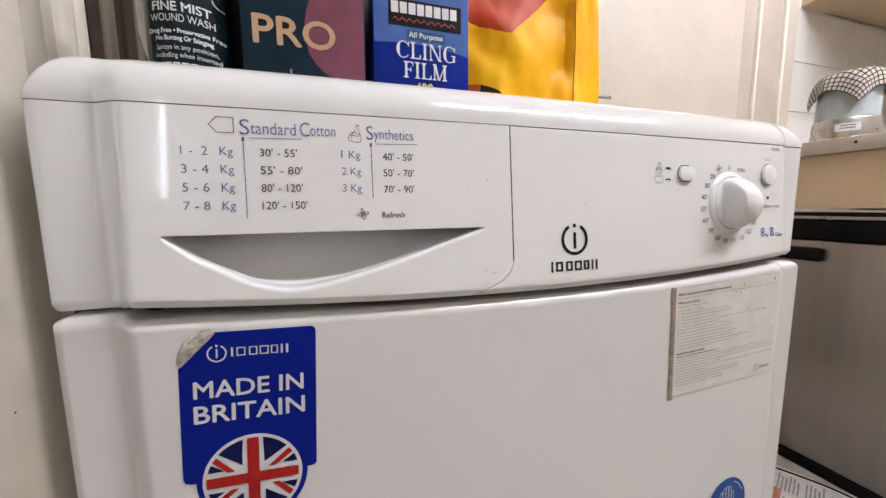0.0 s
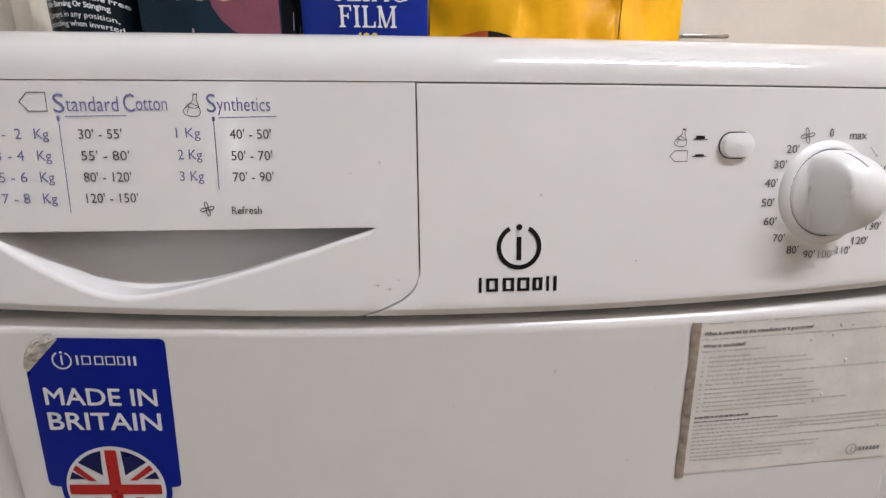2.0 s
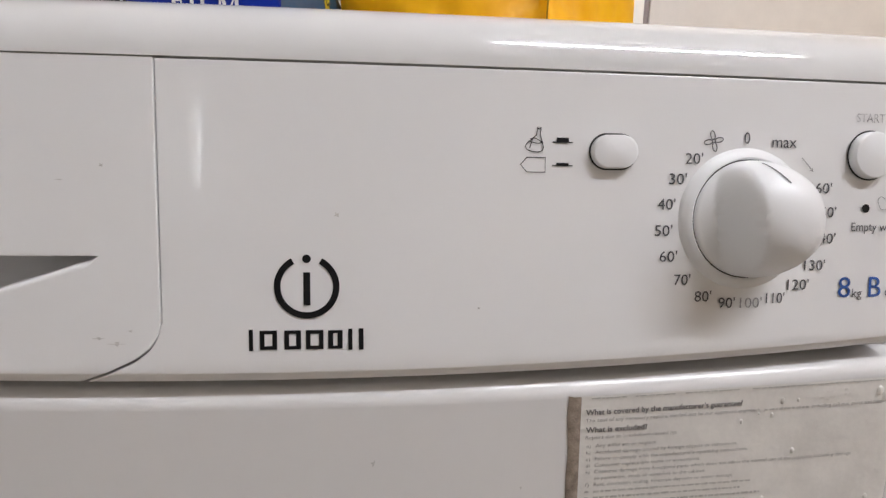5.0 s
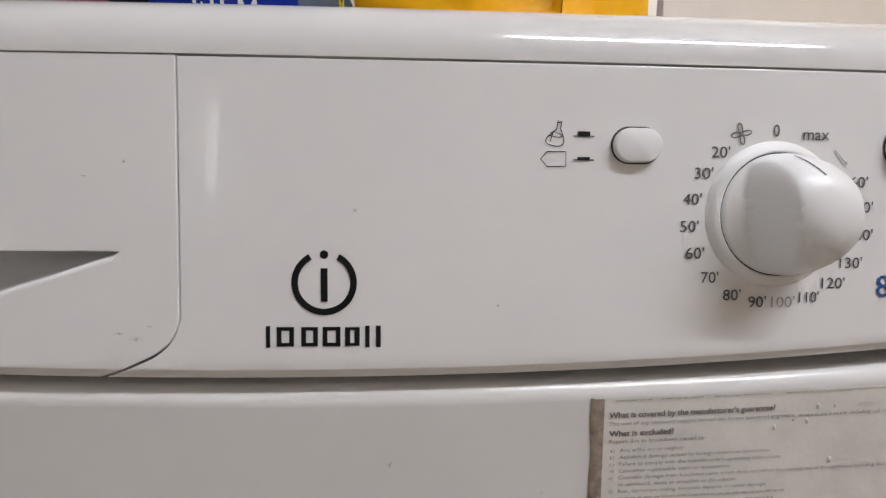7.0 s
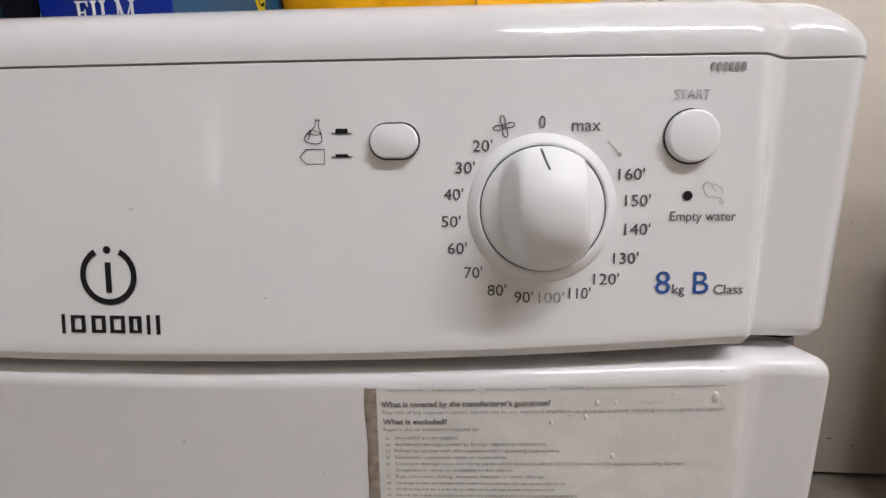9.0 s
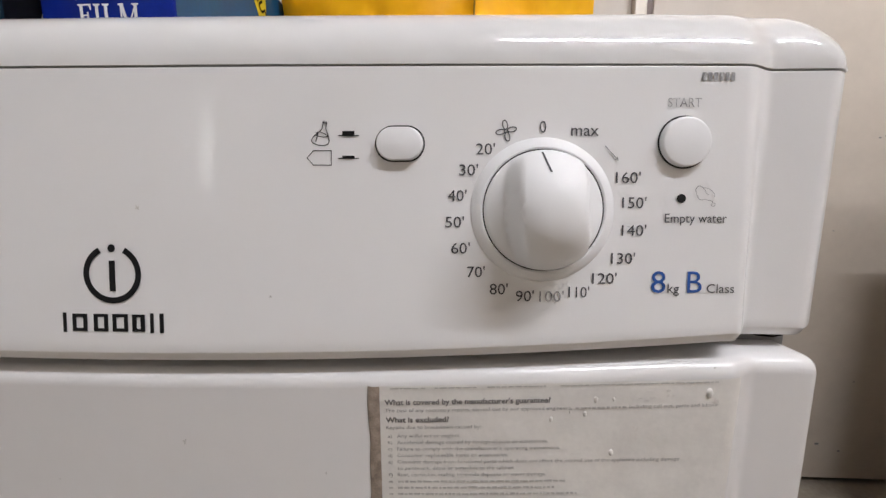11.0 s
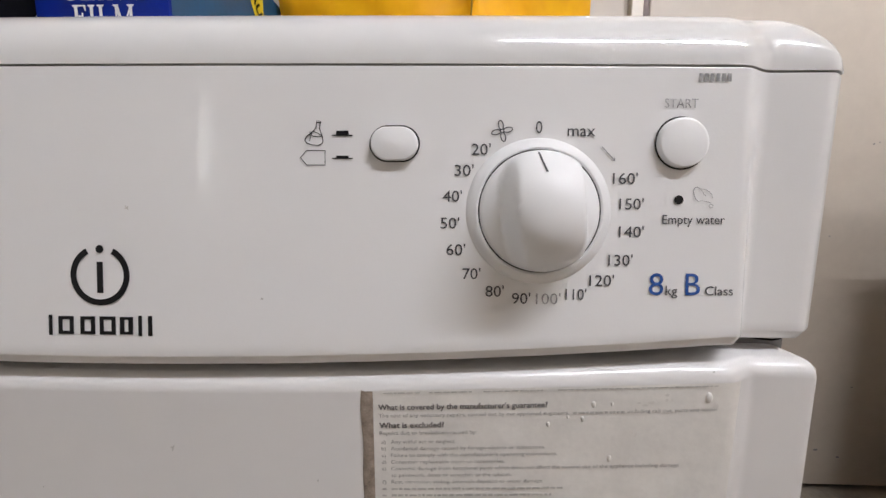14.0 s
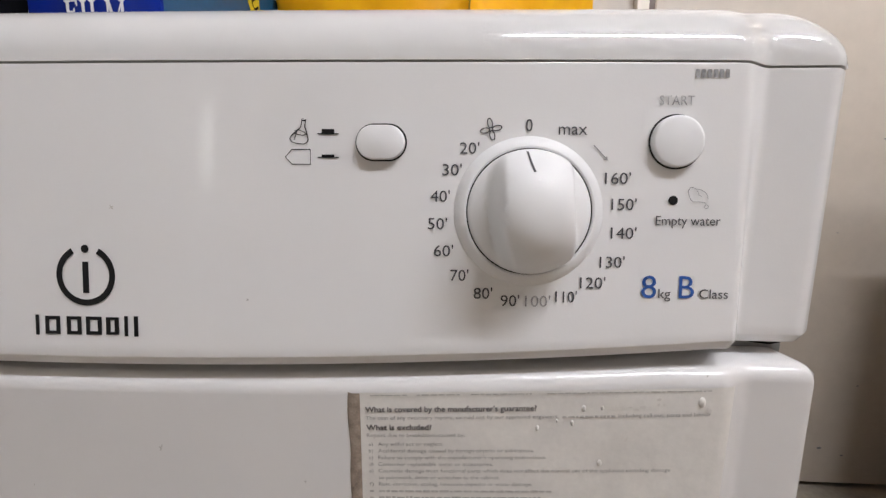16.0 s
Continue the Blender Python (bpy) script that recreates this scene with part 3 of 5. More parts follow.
for r in [0.0002] + spread(0.001, 0.0200, 0.0010) + [0.0206, 0.0212, 0.0217, 0.0221]:
    row = []
    for i in range(96):
        a = 2 * math.pi * i / 96
        x, z = r * math.cos(a), r * math.sin(a)
        bend = 0.0038 * (z / 0.02) ** 2
        u = x * math.cos(KT) + z * math.sin(KT)
        v = -x * math.sin(KT) + z * math.cos(KT)
        drop = 0.0006 * smooth01(0.0214, 0.0221, r)
        row.append((KX + x, ky - knob_height(u - bend + 0.001, v, r) + drop, KZ + z))
    rows.append(row)
rows.append([(p[0], ky + 0.001, p[2]) for p in rows[-1]])
bm = grid_bm(rows, close=True)
bm.faces.new(list(bm.verts)[:96])
grip = part("dial_grip", bm, KNOB, dial, "white dial grip with a raised ridge")
rows = []
for i in range(9):
    x, z = -0.0024 + 0.0016 * (i / 8) ** 2 - 0.0008 * i / 8, 0.0203 - 0.0076 * i / 8
    row = []
    for d in (-0.00035, 0.00035):
        u = (x + d) * math.cos(KT) + z * math.sin(KT)
        row.append((KX + x + d, ky - knob_height(u - 0.0038 * (z / 0.02) ** 2 + 0.001, 0, math.hypot(x + d, z)) - 0.0002, KZ + z))
    rows.append(row)
bm = grid_bm(rows)
part("pointer", bm, GREYINK, dial, "thin grey pointer line")

for ob in (dial, *dial.children_recursive):
    for v in ob.data.vertices:
        v.co.y += (v.co.z - KZ) * 0.09 + (v.co.x - KX) * 0.0284

# ---- printing on the control panel ----
F = fascia_y


def small_caps(word, x0, xs, x1, z, big, small, material, parent):
    lettering(word[0], x0, xs, z, big, F, material, parent, weight=-0.005)
    lettering(word[1:], xs + 0.0004, x1, z + 0.0006, small, F, material, parent, weight=-0.005)


def pentagon(x0, x1, z0, z1, w, parent, material):
    k = (z1 - z0) * 0.45
    mark("sack_icon", stroke_bm([(x0, (z0 + z1) / 2), (x0 + k, z1), (x1, z1), (x1, z0), (x0 + k, z0)], w, closed=True), F, material, parent)


def flask(cx, cz, s, parent, material):
    """A leaning conical flask outline with a liquid level and a short hatch."""
    pts = [(0.16, 0.66), (0.10, 0.24), (-0.42, -0.22), (-0.50, -0.38), (-0.40, -0.54), (-0.10, -0.64), (0.22, -0.66), (0.42, -0.58), (0.49, -0.42), (0.44, -0.14), (0.30, 0.26), (0.36, 0.64)]
    bm = stroke_bm([(cx + x * s, cz + z * s) for x, z in pts], 0.00032, closed=True)
    stroke_bm([(cx + x * s, cz + z * s) for x, z in ((-0.42, -0.22), (-0.30, -0.08), (-0.05, -0.16), (0.20, -0.20), (0.44, -0.14))], 0.0003, bm)
    stroke_bm([(cx + x * s, cz + z * s) for x, z in ((-0.26, 0.04), (0.0, 0.08), (0.24, -0.02), (0.44, -0.14))], 0.00026, bm)
    stroke_bm([(cx - 0.12 * s, cz + 0.02 * s), (cx - 0.26 * s, cz - 0.44 * s)], 0.0003, bm)
    stroke_bm([(cx + 0.14 * s, cz + 0.58 * s), (cx + 0.38 * s, cz + 0.56 * s)], 0.0004, bm)
    mark("flask_icon", bm, F, material, parent)


def fan(cx, cz, s, parent, material, w=0.0004):
    bm = bmesh.new()
    for k in range(4):
        a = radians(90 * k + 12)
        c, q = math.cos(a), math.sin(a)
        pts = [(0.12 + 0.45 * (1 - math.cos(t)) * 0.95, 0.22 * math.sin(t)) for t in [2 * math.pi * i / 16 for i in range(16)]]
        stroke_bm([(cx + s * (c * x - q * z), cz + s * (q * x + c * z)) for x, z in pts], w, bm, closed=True)
    mark("fan_icon", bm, F, material, parent)


pentagon(-0.2138, -0.2022, 0.8082, 0.8163, 0.00045, drawer, GREYINK)
small_caps("Standard", -0.1994, -0.1945, -0.1712, 0.8076, 0.0084, 0.0066, VIOLETINK, drawer)
small_caps("Cotton", -0.1690, -0.1640, -0.1499, 0.8080, 0.0080, 0.0064, VIOLETINK, drawer)
mark("rule", stroke_bm([(-0.1950, 0.8059), (-0.1680, 0.8064)], 0.00035), F, VIOLETINK, drawer)
bm = stroke_bm([(-0.1979, 0.8054), (-0.1978, 0.7626)], 0.00038)
shape_bm([(-0.1985, 0.8040), (-0.1973, 0.8040), (-0.1973, 0.8062), (-0.1985, 0.8062)], bm)
mark("rule", bm, F, VIOLETINK, drawer)
for i, (kg, mins, x1) in enumerate((("1 -  2", "30' - 55'", -0.1711), ("3 - 4", "55' - 80'", -0.1688), ("5 - 6", "80' - 120'", -0.1690), ("7 - 8", "120' - 150'", -0.1670))):
    z = 0.7962 - 0.0096 * i
    lettering(kg, -0.2273, -0.2150, z, 0.0046, F, VIOLETINK, drawer, weight=-0.005)
    lettering("Kg", -0.2093, -0.2031, z, 0.0046, F, VIOLETINK, drawer, weight=-0.005)
    lettering(mins, -0.1901, x1, z, 0.0043, F, GREYINK, drawer)
flask(-0.1392, 0.8110, 0.0078, drawer, GREYINK)
small_caps("Synthetics", -0.1324, -0.1283, -0.1040, 0.8078, 0.0082, 0.0062, VIOLETINK, drawer)
mark("rule", stroke_bm([(-0.1275, 0.8054), (-0.1014, 0.8060)], 0.00035), F, VIOLETINK, drawer)
bm = stroke_bm([(-0.1299, 0.8049), (-0.1300, 0.7731)], 0.00038)
shape_bm([(-0.1305, 0.8038), (-0.1293, 0.8038), (-0.1293, 0.8058), (-0.1305, 0.8058)], bm)
mark("rule", bm, F, VIOLETINK, drawer)
for i, (kg, mins) in enumerate((("1 Kg", "40' - 50'"), ("2 Kg", "50' - 70'"), ("3 Kg", "70' - 90'"))):
    z = 0.7965 - 0.0097 * i
    lettering(kg, -0.1472, -0.1364, z, 0.0045, F, VIOLETINK, drawer, weight=-0.005)
    lettering(mins, -0.1232, -0.1046, z - 0.0005, 0.0043, F, GREYINK, drawer)
fan(-0.1362, 0.7640, 0.0034, drawer, GREYINK)
lettering("Refresh", -0.1250, -0.1112, 0.7615, 0.0036, F, GREYINK, drawer)

# emblem and word block as plain shapes
bm = stroke_bm(arc(0.0132, 0.7433, 0.0103, 118, 422, 60), 0.0023)
stroke_bm([(0.0132, 0.7366), (0.0132, 0.7484)], 0.0024, bm)
shape_bm(arc(0.0132, 0.7532, 0.0015, 0, 345, 23), bm)
mark("emblem", bm, F, INK, panel, label="black ring emblem")
WX0, WX1, WZ0, WZ1 = -0.0072, 0.0345, 0.7204, 0.7281
word = ((0.0, 0.035, "bar"), (0.085, 0.24, "box"), (0.29, 0.44, "box"), (0.47, 0.63, "box"), (0.66, 0.79, "box"), (0.835, 0.87, "bar"), (0.925, 0.965, "bar"))


def word_block(name, x0, x1, z0, z1, w, surf, material, parent, lift=0.0003, turn=0.0, about=(0, 0)):
    """The maker's word as a row of plain bars and blocks."""
    L = x1 - x0
    for a, b, kind in word:
        bm = bmesh.new()
        a, b = x0 + a * L, x0 + b * L
        h = w / 2
        if kind == "bar":
            shape_bm([(a, z0), (b, z0), (b, z1), (a, z1)], bm)
        elif kind == "box":
            stroke_bm([(a + h, z0 + h), (b - h, z0 + h), (b - h, z1 - h), (a + h, z1 - h)], w, bm, closed=True)
        if turn:
            c, s = math.cos(turn), math.sin(turn)
            for v in bm.verts:
                dx, dz = v.co.x - about[0], v.co.z - about[1]
                v.co.x, v.co.z = about[0] + c * dx - s * dz, about[1] + s * dx + c * dz
        mark(name, bm, surf, material, parent, lift)


word_block("word_mark", WX0, WX1, WZ0, WZ1, 0.0021, F, INK, panel)

# selector icons
flask(0.0949, 0.7965, 0.0068, panel, INK)
pentagon(0.0898, 0.0990, 0.7848, 0.7901, 0.00035, panel, INK)
for z, h in ((0.7957, 0.0017), (0.7873, 0.0010)):
    bm = shape_bm([(0.1031, z), (0.1078, z), (0.1077, z + h), (0.1032, z + h)])
    stroke_bm([(0.1016, z), (0.1093, z)], 0.0004, bm)
    mark("position_icon", bm, F, INK, panel)

# numbers round the dial
ring_text = (("20'", 0.1567, 0.7908, 0.0070), ("30'", 0.1505, 0.7831, 0.0070), ("40'", 0.1463, 0.7736, 0.0070), ("50'", 0.1454, 0.7637, 0.0070), ("60'", 0.1477, 0.7539, 0.0070), ("70'", 0.1536, 0.7450, 0.0066),
             ("80'", 0.1623, 0.7385, 0.0068), ("90'", 0.1722, 0.7359, 0.0068), ("100'", 0.1823, 0.7358, 0.0092), ("110'", 0.1926, 0.7375, 0.0078), ("120'", 0.2021, 0.7427, 0.0092), ("130'", 0.2089, 0.7503, 0.0090),
             ("140'", 0.2127, 0.7608, 0.0092), ("150'", 0.2125, 0.7711, 0.0090), ("160'", 0.2100, 0.7804, 0.0092))
for s, x, z, w in ring_text:
    lettering(s, x - w / 2, x + w / 2, z - 0.0020, 0.0041, F, WORNINK if s == "100'" else GREYINK, panel)
lettering("0", 0.1767, 0.1791, 0.7968, 0.0044, F, GREYINK, panel)
lettering("max", 0.1884, 0.1986, 0.7957, 0.0044, F, GREYINK, panel)
fan(0.1643, 0.7975, 0.0040, panel, GREYINK)
bm = stroke_bm([(0.2011, 0.7920), (0.2059, 0.7870)], 0.0004)
stroke_bm([(0.2057, 0.7881), (0.2060, 0.7868), (0.2048, 0.7872)], 0.0004, bm)
mark("arrow_icon", bm, F, WORNINK, panel)
lettering("START", 0.2238, 0.2362, 0.8062, 0.0034, F, RUBBEDINK, panel)
bm = bmesh.new()
for i in range(6):
    x = 0.2362 + 0.0021 * i
    shape_bm([(x, 0.8158), (x + 0.0014, 0.8158), (x + 0.0014, 0.8187), (x, 0.8187)], bm)
mark("model_mark", bm, F, MODELINK, panel)
mark("indicator_lens", shape_bm(arc(0.2300, 0.7727, 0.0017, 0, 345, 23)), F, INK, panel)
bm = stroke_bm([(0.2352, 0.7760), (0.2359, 0.7772), (0.2368, 0.7774), (0.2380, 0.7768), (0.2396, 0.7766), (0.2412, 0.7757), (0.2422, 0.7746), (0.2424, 0.7733)], 0.00028)
stroke_bm([(0.2352, 0.7760), (0.2357, 0.7742), (0.2364, 0.7728), (0.2372, 0.7722), (0.2388, 0.7724), (0.2404, 0.7721), (0.2418, 0.7717)], 0.00028, bm)
stroke_bm([(0.2378, 0.7768), (0.2388, 0.7758), (0.2392, 0.7746), (0.2402, 0.7741)], 0.00022, bm)
stroke_bm([(0.2417, 0.7713), (0.2412, 0.7704), (0.2417, 0.7698), (0.2425, 0.7700), (0.2427, 0.7708)], 0.00028, bm, closed=True)
mark("water_icon", bm, F, WORNINK, panel)
lettering("Empty water", 0.2241, 0.2473, 0.7638, 0.0034, F, GREYINK, panel)
lettering("8", 0.2198, 0.2252, 0.7374, 0.0083, F, BLUEINK, panel)
lettering("kg", 0.2260, 0.2304, 0.7374, 0.0035, F, GREYINK, panel)
lettering("B", 0.2334, 0.2389, 0.7374, 0.0083, F, BLUEINK, panel)
lettering("Class", 0.2408, 0.2512, 0.7374, 0.0034, F, GREYINK, panel)
for x, z, s in ((0.0238, 0.7688, 0.0012), (-0.055, 0.785, 0.0009), (0.075, 0.735, 0.0007)):
    mark("smudge", shape_bm([(x + s * k * math.cos(a), z + s * k * math.sin(a)) for a, k in [(0.6 * i, 0.6 + 0.4 * math.sin(2.3 * i)) for i in range(10)]]), F, SMUDGE, panel, 0.0002)
for x, z, s in ((0.0356, 0.6735, 0.0014), (0.0936, 0.6609, 0.0008), (0.082, 0.615, 0.0008), (0.247, 0.7075, 0.0006), (-0.02, 0.655, 0.0006)):
    mark("smudge", shape_bm([(x + s * k * math.cos(a), z + 1.2 * s * k * math.sin(a)) for a, k in [(0.6 * i, 0.6 + 0.4 * math.sin(2.3 * i + x * 99)) for i in range(10)]]), door_y, SMUDGE, dryer_door, 0.0002)

for x, z, s in ((-0.052, 0.7235, 0.0016), (-0.058, 0.7255, 0.0012), (-0.047, 0.728, 0.0009), (-0.069, 0.7800, 0.0007)):
    mark("smudge", shape_bm([(x + 2.2 * s * k * math.cos(a), z + 0.6 * s * k * math.sin(a)) for a, k in [(0.6 * i, 0.6 + 0.4 * math.sin(2.3 * i + 80 * x)) for i in range(10)]]), F, FAINT, drawer, 0.0002)

# ---- stickers on the door ----
D = door_y
ST = radians(-2.4)
SX, SZ = -0.1662, 0.6990


def st(u, v):
    """A place on the tilted sticker: u to the left of its right edge, v below its top."""
    c, s = math.cos(ST), math.sin(ST)
    return (SX + c * -u - s * -v, SZ + s * -u + c * -v)


def rounded(u0, u1, v0, v1, r):
    pts = []
    for cu, cv, a0 in ((u1 - r, v0 + r, 90), (u0 + r, v0 + r, 0), (u0 + r, v1 - r, 270), (u1 - r, v1 - r, 180)):
        pts += [st(cu - r * math.cos(radians(a0 + (90 - 18 * k))), cv - r * math.sin(radians(a0 + (90 - 18 * k)))) for k in range(6)]
    return pts


sticker = thing("flag_sticker", "blue sticker with white lettering and round flag, torn corner", "sticker")
outline = [st(0.0525, 0.0005), st(0.0025, 0.0), st(0.0008, 0.0008), st(0.0, 0.0025), st(0.0, 0.0850), st(0.0010, 0.0866), st(0.0030, 0.0872), st(0.0660, 0.0872), st(0.0690, 0.0862), st(0.0700, 0.0840), st(0.0702, 0.0185), st(0.0640, 0.0130), st(0.0560, 0.0065)]
DX, DZ = -0.2043, 0.6125


def sticker_sheet(points, name, material, lift, cuts=3):
    bm = shape_bm(points)
    bmesh.ops.triangulate(bm, faces=bm.faces)
    bmesh.ops.subdivide_edges(bm, edges=bm.edges, cuts=cuts, use_grid_fill=True)
    return mark(name, bm, D, material, sticker, lift)


sticker_sheet(outline, "backing", STICKER, 0.00025)
sticker_sheet(arc(DX, DZ, 0.0292, 0, 354, 59), "disc_rim", STICKER, 0.0004)
sticker_sheet(arc(DX, DZ, 0.0262, 0, 354, 59), "disc_border", STICKWHITE, 0.0006)
R = 0.0243
bm = bmesh.new()


def clip_disc(pts, r):
    """Keeps a polygon inside the round flag."""
    out = []
    for (x0, z0), (x1, z1) in zip(pts, pts[1:] + pts[:1]):
        for k in range(12):
            x, z = x0 + (x1 - x0) * k / 12, z0 + (z1 - z0) * k / 12
            d = math.hypot(x, z)
            if d > r:
                x, z = x * r / d, z * r / d
            out.append((x, z))
    clean = [out[0]]
    for p in out[1:]:
        if math.hypot(p[0] - clean[-1][0], p[1] - clean[-1][1]) > 1e-5:
            clean.append(p)
    return clean


def flag_piece(pts, name, material, lift):
    c, s = math.cos(ST * 0.8), math.sin(ST * 0.8)
    pts = [(DX + c * x - s * z, DZ + s * x + c * z) for x, z in clip_disc(pts, R)]
    b = shape_bm(pts)
    bmesh.ops.triangulate(b, faces=b.faces)
    mark(name, b, D, material, sticker, lift)


A, B2 = 0.0058, 0.0040
for sx in (1, -1):
    for sz in (1, -1):
        flag_piece([(sx * A, sz * 0.0085), (sx * A, sz * 0.040), (sx * 0.0185, sz * 0.0170)], "flag_field", STICKNAVY, 0.0008)
        flag_piece([(sx * 0.0150, sz * 0.0062), (sx * 0.040, sz * 0.0062), (sx * 0.0232, sz * 0.0118)], "flag_field", STICKNAVY, 0.0008)
        x0, z0 = (0.0078, 0.0055) if sx * sz > 0 else (0.0095, 0.0052)
        flag_piece([(sx * x0, sz * z0), (sx * (x0 + 0.0040), sz * z0), (sx * 0.0210, sz * 0.0122), (sx * 0.0190, sz * 0.0150)], "flag_diagonal", STICKRED, 0.0009)
flag_piece([(-0.0031, -0.030), (0.0031, -0.030), (0.0031, 0.030), (-0.0031, 0.030)], "flag_cross", STICKRED, 0.0010)
flag_piece([(-0.030, -0.0031), (0.030, -0.0031), (0.030, 0.0031), (-0.030, 0.0031)], "flag_cross", STICKRED, 0.0011)
for text, u0, u1, v, h in (("MADE IN", 0.0632, 0.0072, 0.0374, 0.0096), ("BRITAIN", 0.0634, 0.0066, 0.0518, 0.0100)):
    lettering(text, SX - u0, SX - u1, SZ - v, h, D, STICKWHITE, sticker, "sticker_lettering", 0.0006, ST, (SX, SZ), bold=0.024)
word_block("word_mark", SX - 0.0445, SX - 0.0140, SZ - 0.0148, SZ - 0.0096, 0.0009, D, STICKWHITE, sticker, 0.0006, ST, (SX, SZ))
bm = stroke_bm([st(0.0515 - 0.0045 * math.cos(radians(a)), 0.0125 - 0.0045 * math.sin(radians(a))) for a in range(118, 423, 8)], 0.0008)
stroke_bm([st(0.0515, 0.0098), st(0.0515, 0.0150)], 0.0009, bm)
shape_bm([st(0.0515 - 0.0007 * math.cos(radians(a)), 0.0082 - 0.0007 * math.sin(radians(a))) for a in range(0, 360, 30)], bm)
mark("emblem", bm, D, STICKWHITE, sticker, 0.0006)
# the torn corner: a rough paper ridge
rows = []
for i in range(19):
    t = i / 18
    u, v = 0.0530 + (0.0700 - 0.0530) * t, 0.0005 + 0.0180 * t
    nu, nv = 0.72, -0.69
    row = []
    for j in range(10):
        k = j / 9
        w = 0.0085 * (0.35 + 0.65 * math.sin(math.pi * min(1, t * 0.9 + 0.1))) * k - 0.0012
        wob = 0.0010 * noise.noise(Vector((t * 9, k * 5, 0.3)))
        x, z = st(u + nu * w + wob, v + nv * w + wob)
        lift = 0.0004 + 0.0026 * math.sin(math.pi * k) * math.sin(math.pi * t) * (0.6 + 0.7 * noise.noise(Vector((t * 7, k * 7, 2.0))))
        row.append((x, D(x, z) - max(0.0003, lift), z))
    rows.append(row)
part("torn_corner", grid_bm(rows), TORN, sticker, "crumpled torn off-white paper corner")

# the guarantee leaflet stuck on the door
leaf = thing("guarantee_leaflet", "off-white printed guarantee leaflet glued to the dryer door", "leaflet")


def lf(u, v):
    """u, v from 0 to 1 across and down the leaflet."""
    top = 0.6990 + 0.0045 * u
    bottom = 0.6035 + 0.0015 * u
    x = 0.1160 + 0.0010 * v + u * (0.1425 - 0.006 * v)
    return (x, top + (bottom - top) * v)


rows = []
for i in range(61):
    row = []
    for j in range(41):
        u, v = i / 60, j / 40
        x, z = lf(u, v)
        b = noise.noise(Vector((u * 9, v * 7, 5.0)))
        lift = 0.0007 + 0.0002 * max(0, b) + 0.0001 * noise.noise(Vector((u * 40, v * 30, 1)))
        row.append((x, D(x, z) - lift, z))
    rows.append(row)
part("paper", grid_bm(rows), LEAF, leaf)
rows = []
for j in range(25):
    v = j / 24 * 1.03
    x, z = lf(0, min(v, 1.0))
    z -= max(0, v - 1.0) * 0.09
    w = 0.0046 + 0.0007 * noise.noise(Vector((v * 6, 0, 0)))
    rows.append([(x - w, D(x, z) - 0.0003, z), (x - w * 0.6, D(x, z) - 0.0012, z), (x + 0.0002, D(x, z) - 0.0010, z)])
part("glue_strip", grid_bm(rows), EDGEBROWN, leaf, "brown strip along the edge")
for u, v, s in ((0.60, 0.075, 0.0011), (0.65, 0.075, 0.0007), (0.573, 0.135, 0.0009), (0.532, 0.125, 0.0006), (0.91, 0.058, 0.0017), (0.655, 0.305, 0.0011), (0.48, 0.155, 0.0009), (0.93, 0.55, 0.0010), (0.58, 0.52, 0.0010), (0.55, 0.56, 0.0008), (0.40, 0.72, 0.0009), (0.52, 0.70, 0.0008), (0.90, 0.76, 0.0012)):
    x, z = lf(u, v)
    bm = bmesh.new()
    bmesh.ops.create_icosphere(bm, subdivisions=2, radius=s, matrix=Matrix.Translation((x, D(x, z) - 0.0007, z)) @ Matrix.Diagonal((0.8, 0.55, 1.3, 1)))
    part("bubble", bm, LEAF, leaf)


def leaf_text(text, u0, u1, v, h, material, bold=0.0):
    x0, z0 = lf(u0, v)
    x1, z1 = lf(u1, v)
    t = math.atan2(z1 - z0, x1 - x0)
    lettering(text, x0, x1, z0, h, D, material, leaf, "leaflet_lettering", 0.00105, t, (x0, z0), bold=bold)


def leaf_bars(u0, u1, v, h, material, seed):
    rnd = random.Random(seed)
    bm = bmesh.new()
    u = u0
    while u < u1:
        w = rnd.uniform(0.006, 0.026)
        a, b = lf(u, v), lf(min(u + w, u1), v)
        shape_bm([a, b, (b[0], b[1] + h * rnd.uniform(0.8, 1.1)), (a[0], a[1] + h * rnd.uniform(0.8, 1.1))], bm)
        u += w + 0.0035
    mark("print_line", bm, D, material, leaf, 0.00103)


stain_rnd = random.Random(31)
for u, v, du, dv in ((0.72, 0.20, 0.007, 0.016), (0.80, 0.06, 0.012, 0.014), (0.93, 0.09, 0.008, 0.02), (0.74, 0.075, 0.016, 0.010), (0.58, 0.545, 0.05, 0.008), (0.61, 0.60, 0.04, 0.007)):
    for k in range(3):
        cu, cv = u + stain_rnd.gauss(0, du * 0.7), v + stain_rnd.gauss(0, dv * 0.7)
        q = stain_rnd.uniform(0.3, 0.7)
        blot = [lf(cu + du * q * math.cos(i * math.pi / 6) * stain_rnd.uniform(0.7, 1.2), cv + dv * q * math.sin(i * math.pi / 6) * stain_rnd.uniform(0.7, 1.2)) for i in range(12)]
        mark("stain", shape_bm(blot), D, LEAFSTAIN, leaf, 0.00098 + 0.00001 * k)
for k, (a, b) in enumerate(((0.03, 0.13), (0.155, 0.27), (0.30, 0.46), (0.50, 0.93))):
    leaf_bars(a, b, 0.012, 0.0005, LEAFPALE, 2 + 100 * k)
leaf_text("What is covered by the manufacturer's guarantee?", 0.016, 0.475, 0.080, 0.0022, LEAFINK, 0.05)
leaf_text("The cost of any necessary repairs, carried out by our approved engineers,", 0.016, 0.535, 0.112, 0.0015, LEAFFAINT)
